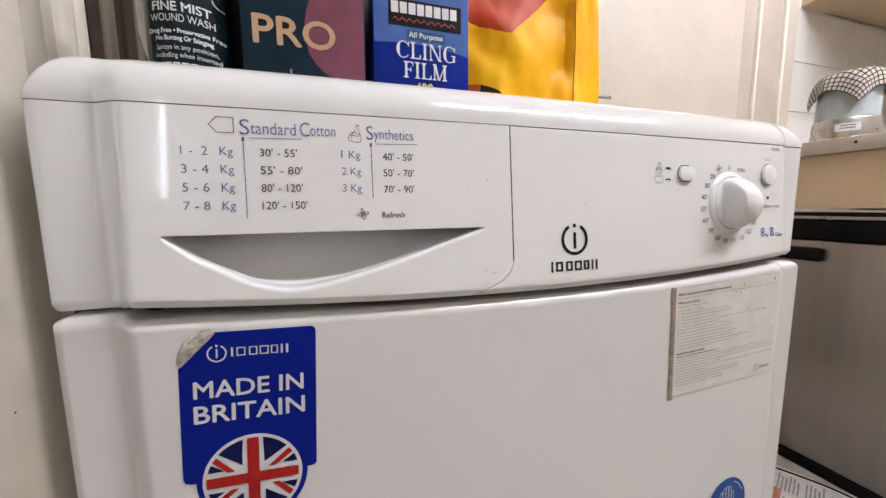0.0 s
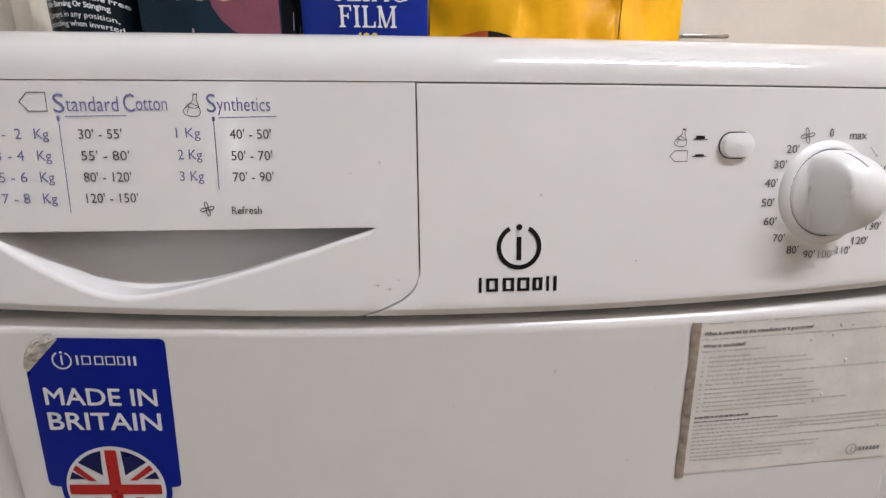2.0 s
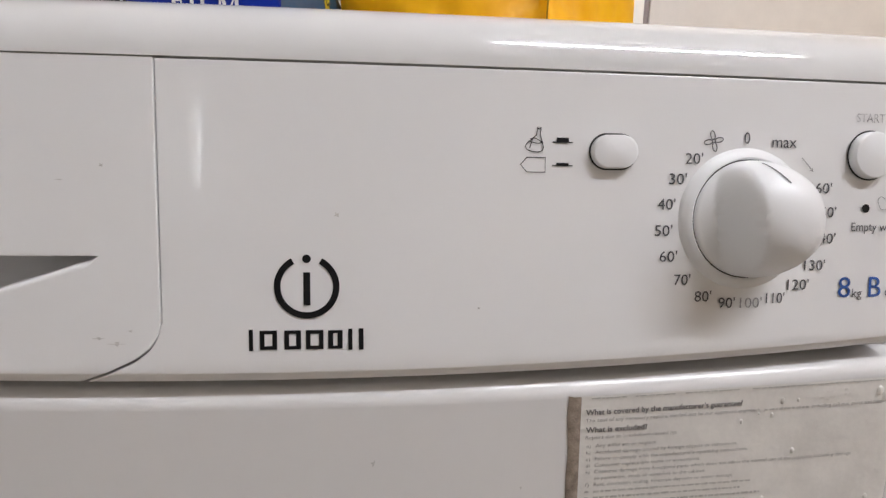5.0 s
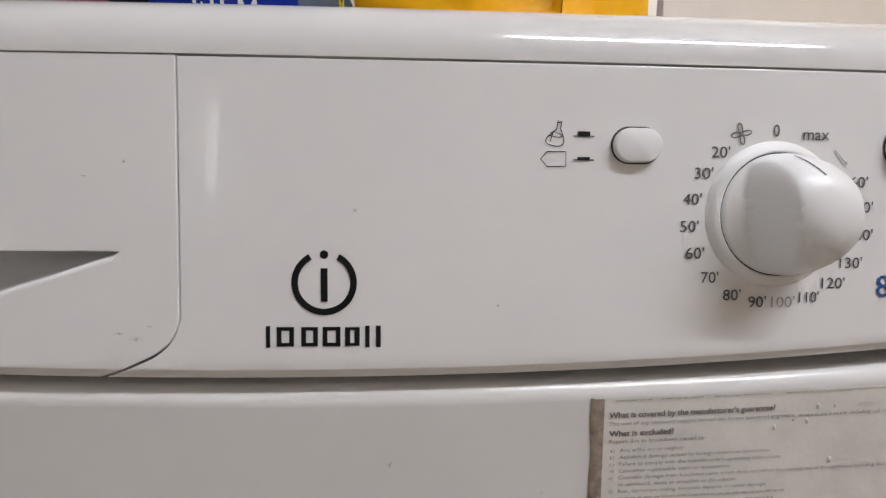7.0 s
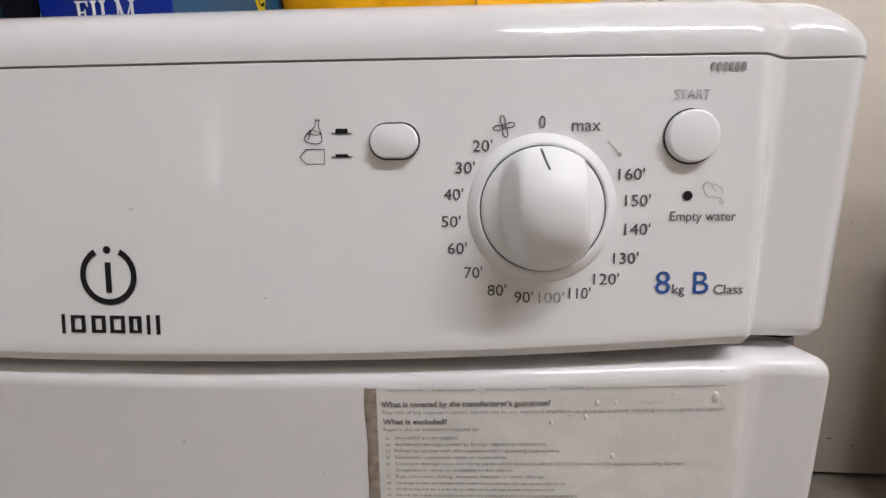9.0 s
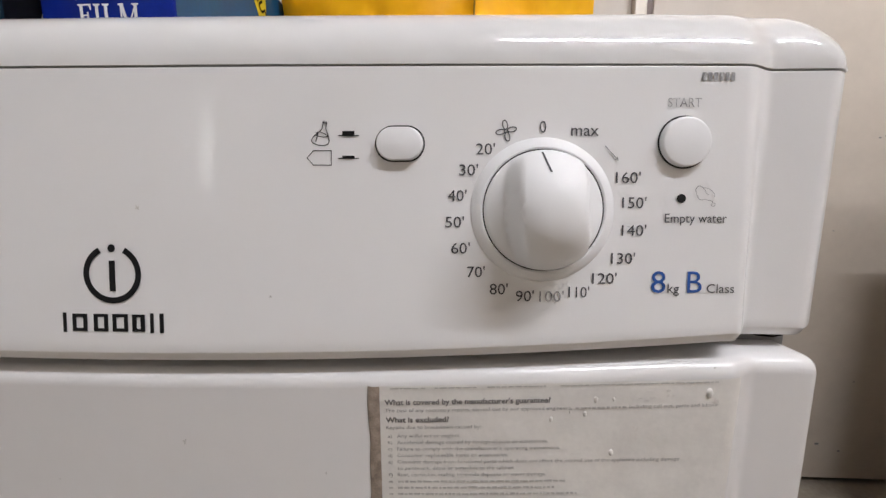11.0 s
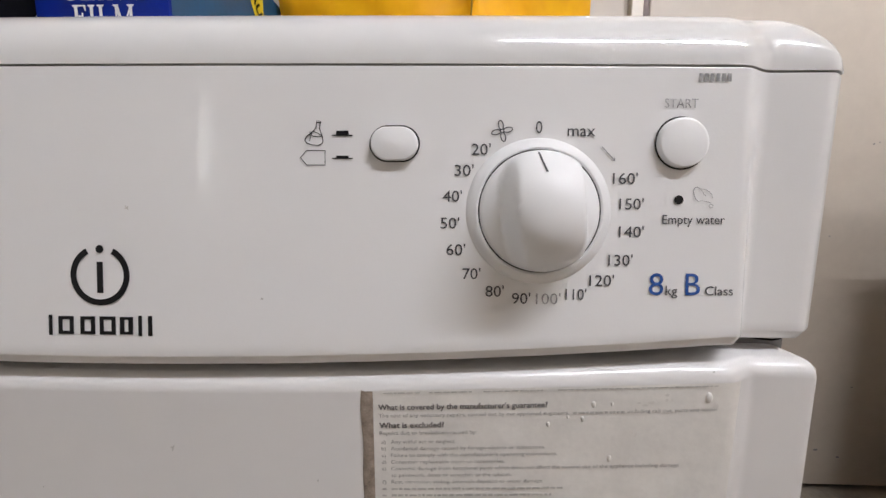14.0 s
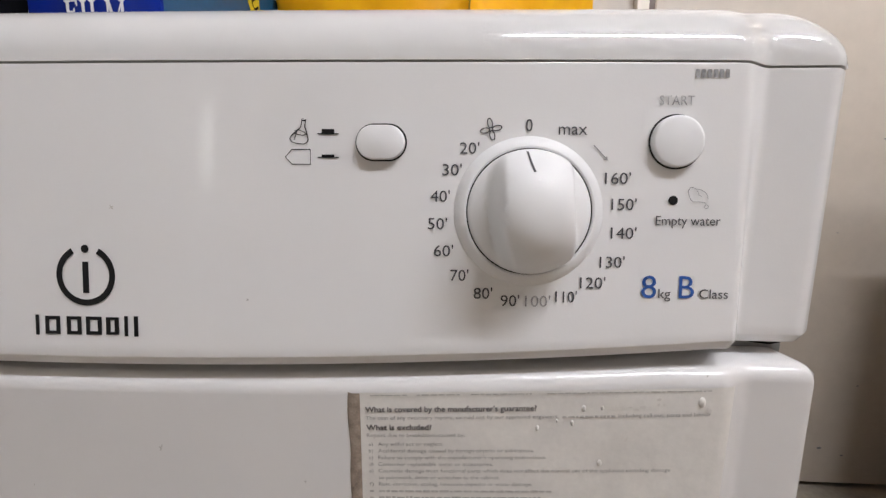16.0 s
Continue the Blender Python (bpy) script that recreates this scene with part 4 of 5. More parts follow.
leaf_bars(0.545, 0.685, 0.112, 0.0009, LEAFPALE, 3)
leaf_text("including call out, parts and labour", 0.693, 0.938, 0.112, 0.0015, LEAFFAINT)
leaf_text("What is excluded?", 0.018, 0.195, 0.157, 0.0022, LEAFINK, 0.05)
leaf_text("Repairs due to breakdown caused by:", 0.018, 0.285, 0.187, 0.0015, LEAFFAINT)
lines = (("a)", "Any wilful act or neglect", 0.225), ("b)", "Accidental damage caused by foreign objects or substances.", 0.475), ("c)", "Failure to comply with the manufacturer's operating instructions.", 0.51), ("d)", "Consumer replaceable items or accessories.", 0.365),
         ("e)", "Cosmetic damage from functional parts which does not affect the normal use of the appliance including damage", 0.850), ("", "to paintwork, dents or scratches to the cabinet.", 0.385), ("f)", "Rust, corrosion, scaling, limescale deposits or water damage.", 0.475))
v = 0.225
for a, s, u1 in lines:
    if a:
        leaf_text(a, 0.022, 0.034, v, 0.0014, LEAFFAINT)
    leaf_text(s, 0.048, u1, v, 0.0015, LEAFFAINT)
    v += 0.0293
for i, u1 in enumerate((0.53, 0.50, 0.57, 0.52, 0.70, 0.52)):
    leaf_bars(0.048, u1, v, 0.0009, LEAFPALE, 10 + i)
    leaf_bars(0.022, 0.034, v, 0.0009, LEAFPALE, 40 + i)
    v += 0.0285
v += 0.018
leaf_bars(0.02, 0.26, v, 0.0015, LEAFINK, 60)
for i, u1 in enumerate((0.40, 0.93, 0.94, 0.94, 0.42, 0.95, 0.30, 0.62, 0.60, 0.45, 0.45)):
    v += 0.0265
    leaf_bars(0.02, u1, v, 0.0009, LEAFINK if i == 0 else LEAFPALE, 70 + i)
bm = bmesh.new()
cx, cz = lf(0.795, 0.925)
stroke_bm(arc(cx, cz, 0.0034, 0, 350, 30), 0.0006, bm, closed=True)
stroke_bm([(cx, cz - 0.0018), (cx, cz + 0.0018)], 0.0006, bm)
for i in range(6):
    x = cx + 0.0050 + 0.0025 * i
    shape_bm([(x, cz - 0.0012), (x + 0.0018, cz - 0.0012), (x + 0.0018, cz + 0.0014), (x, cz + 0.0014)], bm)
mark("emblem", bm, D, LEAFFAINT, leaf, 0.00105)

hand = thing("round_sticker", "round blue sticker with a white pictogram on the dryer door", "sticker")
bm = shape_bm(arc(0.1985, 0.4790, 0.0265, 0, 354, 59))
mark("disc", bm, D, HANDBLUE, hand, 0.0004)
bm = bmesh.new()
for i, (x, h) in enumerate(((-0.0085, 0.009), (-0.0045, 0.0125), (-0.0005, 0.0135), (0.0035, 0.0125), (0.0075, 0.007))):
    stroke_bm(arc(0.1985 + x, 0.4820 + h, 0.0016, 0, 180, 8), 0.0006, bm)
    stroke_bm([(0.1985 + x - 0.0016, 0.4820), (0.1985 + x - 0.0016, 0.4820 + h)], 0.0006, bm)
    stroke_bm([(0.1985 + x + 0.0016, 0.4820), (0.1985 + x + 0.0016, 0.4820 + h)], 0.0006, bm)
stroke_bm(arc(0.1985, 0.4790, 0.0225, 25, 70, 12), 0.0008, bm)
mark("pictogram", bm, D, STICKWHITE, hand, 0.0006)


# ---- things standing on the dryer ----
TOP = 0.8515
flat = lambda y0: (lambda x, z: y0)


def can_y(cx, cy, r):
    return lambda x, z: cy - math.sqrt(max(0.0, r * r - (x - cx) ** 2))


bottle = thing("spray_bottle", "dark teal wound wash spray bottle with pale lettering", "bottle")
BX, BY, BR = -0.2455, 0.106, 0.0262
part("body", lathe_bm([(0, TOP), (BR - 0.002, TOP), (BR, TOP + 0.003), (BR, TOP + 0.125), (BR - 0.003, TOP + 0.136), (0.014, TOP + 0.146), (0.012, TOP + 0.150), (0, TOP + 0.150)], (BX, BY, 0), "z", 48), BOTTLE, bottle)
part("cap", lathe_bm([(0.0135, TOP + 0.148), (0.0140, TOP + 0.150), (0.0140, TOP + 0.180), (0.0120, TOP + 0.184), (0, TOP + 0.184)], (BX, BY, 0), "z", 32), PALEPACK, bottle, "pale plastic cap")
cs = can_y(BX, BY, BR)
for text, x0, x1, z, h, b in (("FINE MIST", -0.2600, -0.2270, 0.8985, 0.0056, 0.03), ("WOUND WASH", -0.2620, -0.2255, 0.8918, 0.0048, 0.0), ("Drug Free • Preservative Free", -0.2640, -0.2210, 0.8846, 0.0030, 0.05),
                              ("No Burning Or Stinging", -0.2595, -0.2270, 0.8800, 0.0030, 0.05), ("Sprays in any position,", -0.2600, -0.2245, 0.8742, 0.0032, 0), ("including when inverted", -0.2605, -0.2235, 0.8692, 0.0032, 0), ("to help clean the wound", -0.2605, -0.2235, 0.8640, 0.0030, 0)):
    if text.startswith("to help"):
        bm = bmesh.new()
        for i in range(7):
            shape_bm([(x0 + 0.0052 * i, z), (x0 + 0.0052 * i + 0.0042, z), (x0 + 0.0052 * i + 0.0042, z + 0.002), (x0 + 0.0052 * i, z + 0.002)], bm)
        mark("print_line", bm, cs, BOTTLELIGHT, bottle, 0.0003)
    else:
        lettering(text, x0, x1, z, h, cs, BOTTLELIGHT, bottle, lift=0.0003, bold=b)
mark("print_curve", stroke_bm(arc(-0.2225, 0.9115, 0.0035, 170, 300, 14), 0.0007), cs, BOTTLELIGHT, bottle, 0.0003)

packet = thing("paper_packet", "pale cream paper packet standing behind the spray bottle", "packet")
rows = []
for i in range(13):
    t = i / 12
    w = 0.008 + 0.0165 * min(1, t * 2.6) ** 0.8
    th = 0.003 + 0.006 * math.sin(math.pi * min(1, t * 1.1 + 0.05))
    rows.append([(-0.2690 + w * math.cos(a) + 0.0005 * math.sin(5 * t), 0.147 + th * math.sin(a), TOP + 0.14 * t) for a in [2 * math.pi * k / 16 for k in range(16)]])
bm = grid_bm(rows, close=True)
bm.faces.new(list(bm.verts)[:16])
part("packet_body", bm, PALEPACK, packet)


def carton(name, label, lo, hi, material, side):
    th = thing(name, label, "box")
    part("carton", box_bm(lo, hi, 0.0012, 2), material, th)
    x, y0, y1, z0, z1 = hi[0] + 0.0003, lo[1] + 0.002, hi[1] - 0.002, lo[2] + 0.002, hi[2] - 0.002
    bm = bmesh.new()
    bm.faces.new([bm.verts.new(p) for p in ((x, y0, z0), (x, y1, z0), (x, y1, z1), (x, y0, z1))])
    part("side_print", bm, side, th, smooth=False)
    return th


# added black block stands for the shade between bottle and parchment box
black = thing("black_carton", "plain black block added to darken the gap between bottle and parchment box", "box")
part("carton", box_bm((-0.2420, 0.136, TOP), (-0.2096, 0.36, 0.962), 0.0012), BLACKCARD, black)

# baking parchment carton
P = flat(0.085)
pro = carton("parchment_box", "dark teal and mauve baking parchment box with tan lettering", (-0.2090, 0.085, TOP), (-0.1225, 0.36, 0.972), TEALBOX, BLACKCARD)
blob = [(-0.1232, 0.9700), (-0.1600, 0.9700), (-0.1580, 0.9450), (-0.1605, 0.9270), (-0.1648, 0.9120), (-0.1662, 0.9030), (-0.1660, 0.8920), (-0.1640, 0.8830), (-0.1592, 0.8755), (-0.1530, 0.8700), (-0.1450, 0.8660), (-0.1232, 0.8645)]
mark("mauve_print", shape_bm(blob), P, MAUVE, pro, 0.0003)
lettering("PRO", -0.2010, -0.1450, 0.8868, 0.0195, P, GOLD, pro, lift=0.0006, bold=0.03)
lettering("parchment", -0.2030, -0.1420, 0.8604, 0.0104, P, mat("pale_mauve_print", (0.30, 0.24, 0.27), 0.45), pro, lift=0.0006)
bm = bmesh.new()
for v in ((0.105, 0.878), (0.118, 0.874)):
    bm.faces.new([bm.verts.new(p) for p in ((-0.1216, v[0], v[1]), (-0.1216, v[0] + 0.002, v[1]), (-0.1216, v[0] + 0.004, v[1] + 0.012), (-0.1216, v[0] + 0.002, v[1] + 0.012))])
part("side_mark", bm, WHITEPRINT, pro, smooth=False)

# cling film carton
C = flat(0.100)
cling = carton("cling_film_box", "blue cling film box with white lettering", (-0.1140, 0.100, TOP), (-0.0288, 0.30, 0.966), BLUEBOX, TEALLABEL)
wave = [(-0.1130, 0.9640)] + [(-0.1130 + 0.0832 * i / 16, 0.9045 + 0.0035 * math.sin(math.pi * i / 16) - 0.004 * i / 16) for i in range(17)] + [(-0.0298, 0.9640)]
mark("light_print", shape_bm(wave), C, SKYBOX, cling, 0.0003)
mark("dark_label", shape_bm([(-0.1008, 0.9195), (-0.0365, 0.9195), (-0.0365, 0.9405), (-0.1008, 0.9405)]), C, BLACKCARD, cling, 0.0006)
for i in range(8):
    x = -0.0985 + 0.0074 * i
    mark("maker_mark", shape_bm([(x, 0.9292), (x + 0.0060, 0.9292), (x + 0.0060, 0.9382), (x, 0.9382)]), C, WHITEPRINT, cling, 0.0009, label="white block mark")
bm = bmesh.new()
stroke_bm([(-0.0970 + 0.0019 * i, 0.9245 + 0.0016 * math.sin(i * 1.9)) for i in range(30)], 0.0009, bm)
mark("red_script", bm, C, REDPRINT, cling, 0.0009)
mark("teal_label", shape_bm([(-0.0855, 0.9092), (-0.0520, 0.9092), (-0.0520, 0.9168), (-0.0855, 0.9168)]), C, TEALLABEL, cling, 0.0006)
lettering("All Purpose", -0.0838, -0.0537, 0.9112, 0.0044, C, WHITEPRINT, cling, lift=0.0009, bold=0.03)


def serif_letter(ch, x0, x1, z0, h, parent):
    """One capital of a book face: thick stems, thin arms and bracketed feet."""
    w, T, N = x1 - x0, h * 0.15, h * 0.07
    bm = bmesh.new()

    def rect(a, b, c, d):
        shape_bm([(x0 + a, z0 + c), (x0 + b, z0 + c), (x0 + b, z0 + d), (x0 + a, z0 + d)], bm)

    def stem(a, t=T):
        rect(a, a + t, 0, h)
        for q in (0, h):
            k = -1 if q else 1
            shape_bm([(x0 + a - 0.09 * h, z0 + q), (x0 + a + t + 0.09 * h, z0 + q), (x0 + a + t + 0.09 * h, z0 + q + k * N * 0.7), (x0 + a + t, z0 + q + k * N * 1.6), (x0 + a, z0 + q + k * N * 1.6), (x0 + a - 0.09 * h, z0 + q + k * N * 0.7)], bm)

    e = 0.09 * h
    if ch == "I":
        stem((w - T) / 2)
    elif ch == "L":
        stem(e)
        rect(e, w, 0, N)
        shape_bm([(x0 + w, z0), (x0 + w, z0 + 0.28 * h), (x0 + w - N * 0.7, z0 + 0.28 * h), (x0 + w - N * 2, z0)], bm)
    elif ch == "F":
        stem(e)
        rect(e, w, h - N, h)
        rect(e, w * 0.78, 0.48 * h, 0.48 * h + N)
        shape_bm([(x0 + w, z0 + h), (x0 + w, z0 + 0.74 * h), (x0 + w - N * 0.7, z0 + 0.74 * h), (x0 + w - N * 2, z0 + h)], bm)
        rect(w * 0.78 - N, w * 0.78, 0.39 * h, 0.66 * h)
    elif ch in "NM":
        t = N if ch == "N" else N * 1.2
        stem(e, t)
        stem(w - e - (t if ch == "N" else T), t if ch == "N" else T)
        end = (w - e) if ch == "N" else w / 2
        shape_bm([(x0 + e * 0.6, z0 + h), (x0 + e * 0.6 + T * 1.2, z0 + h), (x0 + end, z0), (x0 + end - T * 0.8, z0)], bm)
        if ch == "M":
            shape_bm([(x0 + w - e, z0 + h), (x0 + w - e - N, z0 + h), (x0 + end - T * 0.7, z0), (x0 + end - T * 0.1, z0)], bm)
    else:
        cx, cz, n = x0 + w * 0.54, z0 + h / 2, 30
        ring = [radians(38 + 284 * i / n) for i in range(n + 1)]
        out = [(cx + w * 0.53 * math.cos(a), cz + h * 0.52 * math.sin(a)) for a in ring]
        inn = [(cx + (w * 0.53 - (T * max(0.0, -math.cos(a)) + N * 0.8)) * math.cos(a), cz + (h * 0.52 - N * 0.9) * math.sin(a)) for a in ring]
        for k in range(n):
            shape_bm([out[k], out[k + 1], inn[k + 1], inn[k]], bm)
        rect(w * 0.93, w, 0.70 * h, 0.98 * h)
        if ch == "G":
            rect(w * 0.82, w * 0.82 + T, 0.04 * h, 0.42 * h)
            rect(w * 0.68, w * 1.04, 0.40 * h, 0.40 * h + N * 0.8)
    for k, f in enumerate(bm.faces):
        for v in f.verts:
            v.co.y = -0.000004 * k
    for v in bm.verts:
        v.co.y += 0.0990
    return part("lettering", bm, WHITEPRINT, parent, smooth=False)


for word_text, x0, x1, z in (("CLING", -0.0950, -0.0425, 0.8940), ("FILM", -0.0890, -0.0500, 0.8780)):
    sizes = [{"I": 0.42, "L": 0.78, "F": 0.74, "M": 1.15, "N": 1.0}.get(c, 0.95) for c in word_text]
    unit_w = (x1 - x0) / (sum(sizes) + 0.10 * (len(sizes) - 1))
    x = x0
    for c, k in zip(word_text, sizes):
        serif_letter(c, x, x + k * unit_w, z, 0.0134, cling)
        x += (k + 0.10) * unit_w
lettering("400", -0.0790, -0.0630, 0.8662, 0.0085, C, YELLOWPRINT, cling, lift=0.0009, bold=0.04)
bm = bmesh.new()
bm.faces.new([bm.verts.new(p) for p in ((-0.0280, 0.176, 0.966), (-0.0280, 0.212, 0.966), (-0.0280, 0.212, 0.925), (-0.0280, 0.200, 0.930))])
part("warning_label", bm, YELLOWPRINT, cling, "yellow caution label", smooth=False)
ob = lettering("CAUTION", 0, 0.060, 0, 0.0085, flat(0), INK, cling, "warning_lettering", bold=0.04)
for v in ob.data.vertices:
    a, b = v.co.x, v.co.z
    k = radians(-50)
    v.co = (-0.0276, 0.186 + a * math.cos(k) - b * math.sin(k), 0.956 + a * math.sin(k) + b * math.cos(k))


# shopping bag with a printed pattern and a painted gap under its hem
def bag_material():
    m = mat("bag_yellow_print", (0.92, 0.50, 0.004), 0.5, var=0.05, scale=10, bump=0.4, bscale=16, spec=0.25, col2=(0.84, 0.37, 0.003))
    nt = m.node_tree
    nd, ln = nt.nodes, nt.links
    [n for n in nd if n.type == "BUMP"][0].inputs["Distance"].default_value = 0.006
    base = nd["Color Ramp"] if "Color Ramp" in nd else [n for n in nd if n.type == "VALTORGB"][0]
    bs = nd["Principled BSDF"]
    tc = [n for n in nd if n.type == "TEX_COORD"][0]
    sep = nd.new("ShaderNodeSeparateXYZ")
    ln.new(tc.outputs["Object"], sep.inputs[0])

    def op(kind, a, b=None):
        n = nd.new("ShaderNodeMath")
        n.operation = kind
        for i, q in enumerate((a, b)):
            if q is None:
                continue
            if isinstance(q, (int, float)):
                n.inputs[i].default_value = q
            else:
                ln.new(q, n.inputs[i])
        return n.outputs[0]

    def ellipse(cx, cz, rx, rz):
        u = op("DIVIDE", op("SUBTRACT", sep.outputs[0], cx), rx)
        w = op("DIVIDE", op("SUBTRACT", sep.outputs[2], cz), rz)
        return op("LESS_THAN", op("ADD", op("MULTIPLY", u, u), op("MULTIPLY", w, w)), 1.0)

    col = base.outputs[0]
    near = op("LESS_THAN", sep.outputs[1], 0.26)
    wob = nd.new("ShaderNodeTexNoise")
    wob.inputs["Scale"].default_value = 25
    ln.new(tc.outputs["Object"], wob.inputs["Vector"])
    zz = op("ADD", sep.outputs[2], op("MULTIPLY", op("SUBTRACT", wob.outputs[0], 0.5), 0.012))
    up_l = op("GREATER_THAN", zz, op("ADD", 0.977, op("MULTIPLY", op("SUBTRACT", 0.068, sep.outputs[0]), 0.35)))
    up_r = op("GREATER_THAN", zz, op("ADD", 0.977, op("MULTIPLY", op("SUBTRACT", sep.outputs[0], 0.068), 0.93)))
    # low ellipses paint the gap under the hem: red, then black for shade
    layers = ((op("MULTIPLY", up_l, up_r), (0.47, 0.045, 0.008)),
              (op("MULTIPLY", op("MULTIPLY", up_l, up_r), ellipse(0.080, 1.045, 0.038, 0.075)), (0.52, 0.085, 0.045)),
              (ellipse(0.020, 0.893, 0.047, 0.0275), (0.55, 0.10, 0.03)),
              (op("MULTIPLY", ellipse(0.020, 0.893, 0.047, 0.0275), op("GREATER_THAN", sep.outputs[0], 0.034)), (0.02, 0.012, 0.01)))
    for f, c in layers:
        mx = nd.new("ShaderNodeMix")
        mx.data_type = "RGBA"
        ln.new(op("MULTIPLY", f, near), mx.inputs["Factor"])
        ln.new(col, mx.inputs["A"])
        mx.inputs["B"].default_value = (*c, 1)
        col = mx.outputs["Result"]
    ln.new(col, bs.inputs["Base Color"])
    return m


bag = thing("shopping_bag", "creased yellow and red woven plastic shopping bag", "bag")
plan = [(-0.024, 0.235), (0.055, 0.205), (0.160, 0.2025), (0.232, 0.262), (0.300, 0.314), (0.304, 0.440), (0.13, 0.455), (-0.020, 0.450)]
path = []
for (a, b), (c, d) in zip(plan, plan[1:] + plan[:1]):
    path += [(a + (c - a) * k / 16, b + (d - b) * k / 16) for k in range(16)]
rows = []
for i in range(49):
    z = TOP + 0.34 * i / 48
    row = []
    for x, y in path:
        n = noise.noise(Vector((x * 16, y * 16, z * 9))) * 0.010 + noise.noise(Vector((x * 45, y * 45, z * 30 + 5))) * 0.0042
        n += 0.006 * (1 - 2.4 * abs(noise.noise(Vector((x * 10 + z * 8, y * 9, z * 7 - x * 6 + 3)))))
        g = min(1.0, i / 6)
        crease = 0.0 if math.hypot(x - 0.16, y - 0.2025) < 0.004 else 1.0
        row.append((x + 0.3 * n * g, y + n * g * crease + 0.004 * math.sin(z * 30 + x * 20) * g * crease, z))
    rows.append(row)
part("bag_body", grid_bm(rows, close=True), bag_material(), bag)
rows = [[(0.1596 + 0.0006 * math.sin(z * 60), 0.1995 + 0.0004 * math.sin(z * 40), z), (0.1605 + 0.0006 * math.sin(z * 60), 0.1978, z), (0.1611 + 0.0006 * math.sin(z * 60), 0.2000, z)] for z in spread(TOP + 0.002, 1.185, 0.01)]
part("seam", grid_bm(rows), mat("bag_seam", (0.42, 0.24, 0.02), 0.5, var=0.2), bag, "darker stitched seam")
for x0, x1, y in ((0.02, 0.12, 0.214), (0.03, 0.13, 0.448)):
    pts = [(x0 + (x1 - x0) * k / 16, 1.185 + 0.09 * math.sin(math.pi * k / 16)) for k in range(17)]
    bm = stroke_bm(pts, 0.022)
    for v in bm.verts:
        v.co.y = y
    bmesh.ops.solidify(bm, geom=bm.faces, thickness=0.002)
    part("carry_handle", bm, mat("bag_strap", (0.55, 0.10, 0.03), 0.6, var=0.1), bag, "red webbing handle")

# ---- kitchen run beside the dryer ----
worktop = link("worktop", box_bm((1.112, -1.6, 0.896), (1.76, 0.500, 0.934), 0.004, 2), COUNTER)
tagged(worktop, "pale laminate kitchen worktop with a plain edge", "worktop")
bm = bmesh.new()
bmesh.ops.create_icosphere(bm, subdivisions=2, radius=0.004, matrix=Matrix.Translation((1.112, 0.335, 0.918)) @ Matrix.Diagonal((0.3, 1, 1, 1)))
part("screw", bm, DARK, worktop, "dark screw head")
unit = thing("base_cabinet", "beige laminate kitchen base cabinet with a gap for the bin", "cabinet")
part("drawer_front", box_bm((1.126, 0.05, 0.7515), (1.144, 0.488, 0.8945), 0.002), BEIGE, unit, smooth=False)
part("drawer_front", box_bm((1.126, -0.60, 0.762), (1.144, 0.045, 0.8945), 0.002), BEIGE, unit, smooth=False)
part("door", box_bm((1.126, -0.60, 0.10), (1.144, 0.045, 0.756), 0.002), BEIGE, unit, smooth=False)
part("carcass", box_bm((1.47, 0.46, 0.0), (1.74, 0.488, 0.8945)), BEIGE, unit, smooth=False)
part("carcass", box_bm((1.146, -1.58, 0.0), (1.74, 0.06, 0.8945)), BEIGE, unit, smooth=False)
part("back_panel", box_bm((1.70, 0.062, 0.0), (1.74, 0.458, 0.8945)), BEIGE, unit, smooth=False)
wallcab = thing("wall_cabinet", "beige laminate wall cabinet above the worktop", "cabinet")
part("body", box_bm((1.705, 0.30, 1.555), (2.58, BACK + 0.004, 2.2), 0.003), BEIGE, wallcab, smooth=False)
part("light_rail", box_bm((1.700, 0.285, 1.535), (2.58, 0.299, 1.62), 0.003), COUNTER, wallcab, smooth=False)

bin_1 = thing("waste_bin", "rectangular brushed steel waste bin with a black band", "bin")
Y0, Y1 = 0.150, 0.628


def shell(z0, z1, out, bev):
    return box_bm((1.128 - out, Y0 - out, z0), (1.44 + out, Y1 + out, z1), bev, 3)


part("base", shell(0.0, 0.032, 0.004, 0.004), BLACKPL, bin_1, "black plastic base")
part("body", shell(0.033, 0.664, 0.0, 0.006), STEEL, bin_1, "brushed steel body")
part("band", shell(0.665, 0.720, 0.003, 0.004), BLACKPL, bin_1, "glossy black plastic band")
rim = shell(0.721, 0.748, 0.006, 0.005)
part("lid", rim, STEELRIM, bin_1, "brushed steel lid")
part("handle", box_bm((1.106, 0.372, 0.606), (1.130, 0.560, 0.644), 0.010, 3), BLACKPL, bin_1, "black moulded handle")
part("lid_slot", box_bm((1.1205, 0.22, 0.731), (1.124, 0.46, 0.742), 0.0015), BLACKPL, bin_1)

# kettle under a towel
kettle = thing("kettle", "frosted kettle with a steel base under a towel", "kettle")
KC = (1.214, 0.404)
part("steel_base", lathe_bm([(0, 0.934), (0.064, 0.934), (0.068, 0.938), (0.066, 0.985), (0.064, 0.990), (0, 0.990)], (*KC, 0), "z", 48), STEELRIM, kettle, "polished steel band")
part("body", lathe_bm([(0.063, 0.9905), (0.062, 1.00), (0.060, 1.06), (0.058, 1.095), (0.048, 1.105), (0, 1.108)], (*KC, 0), "z", 48), KETTLEW, kettle)
part("ring", lathe_bm([(0.0675, 0.9345), (0.0700, 0.936), (0.0700, 0.940), (0.0670, 0.942)], (*KC, 0), "z", 48), CHROME, kettle)
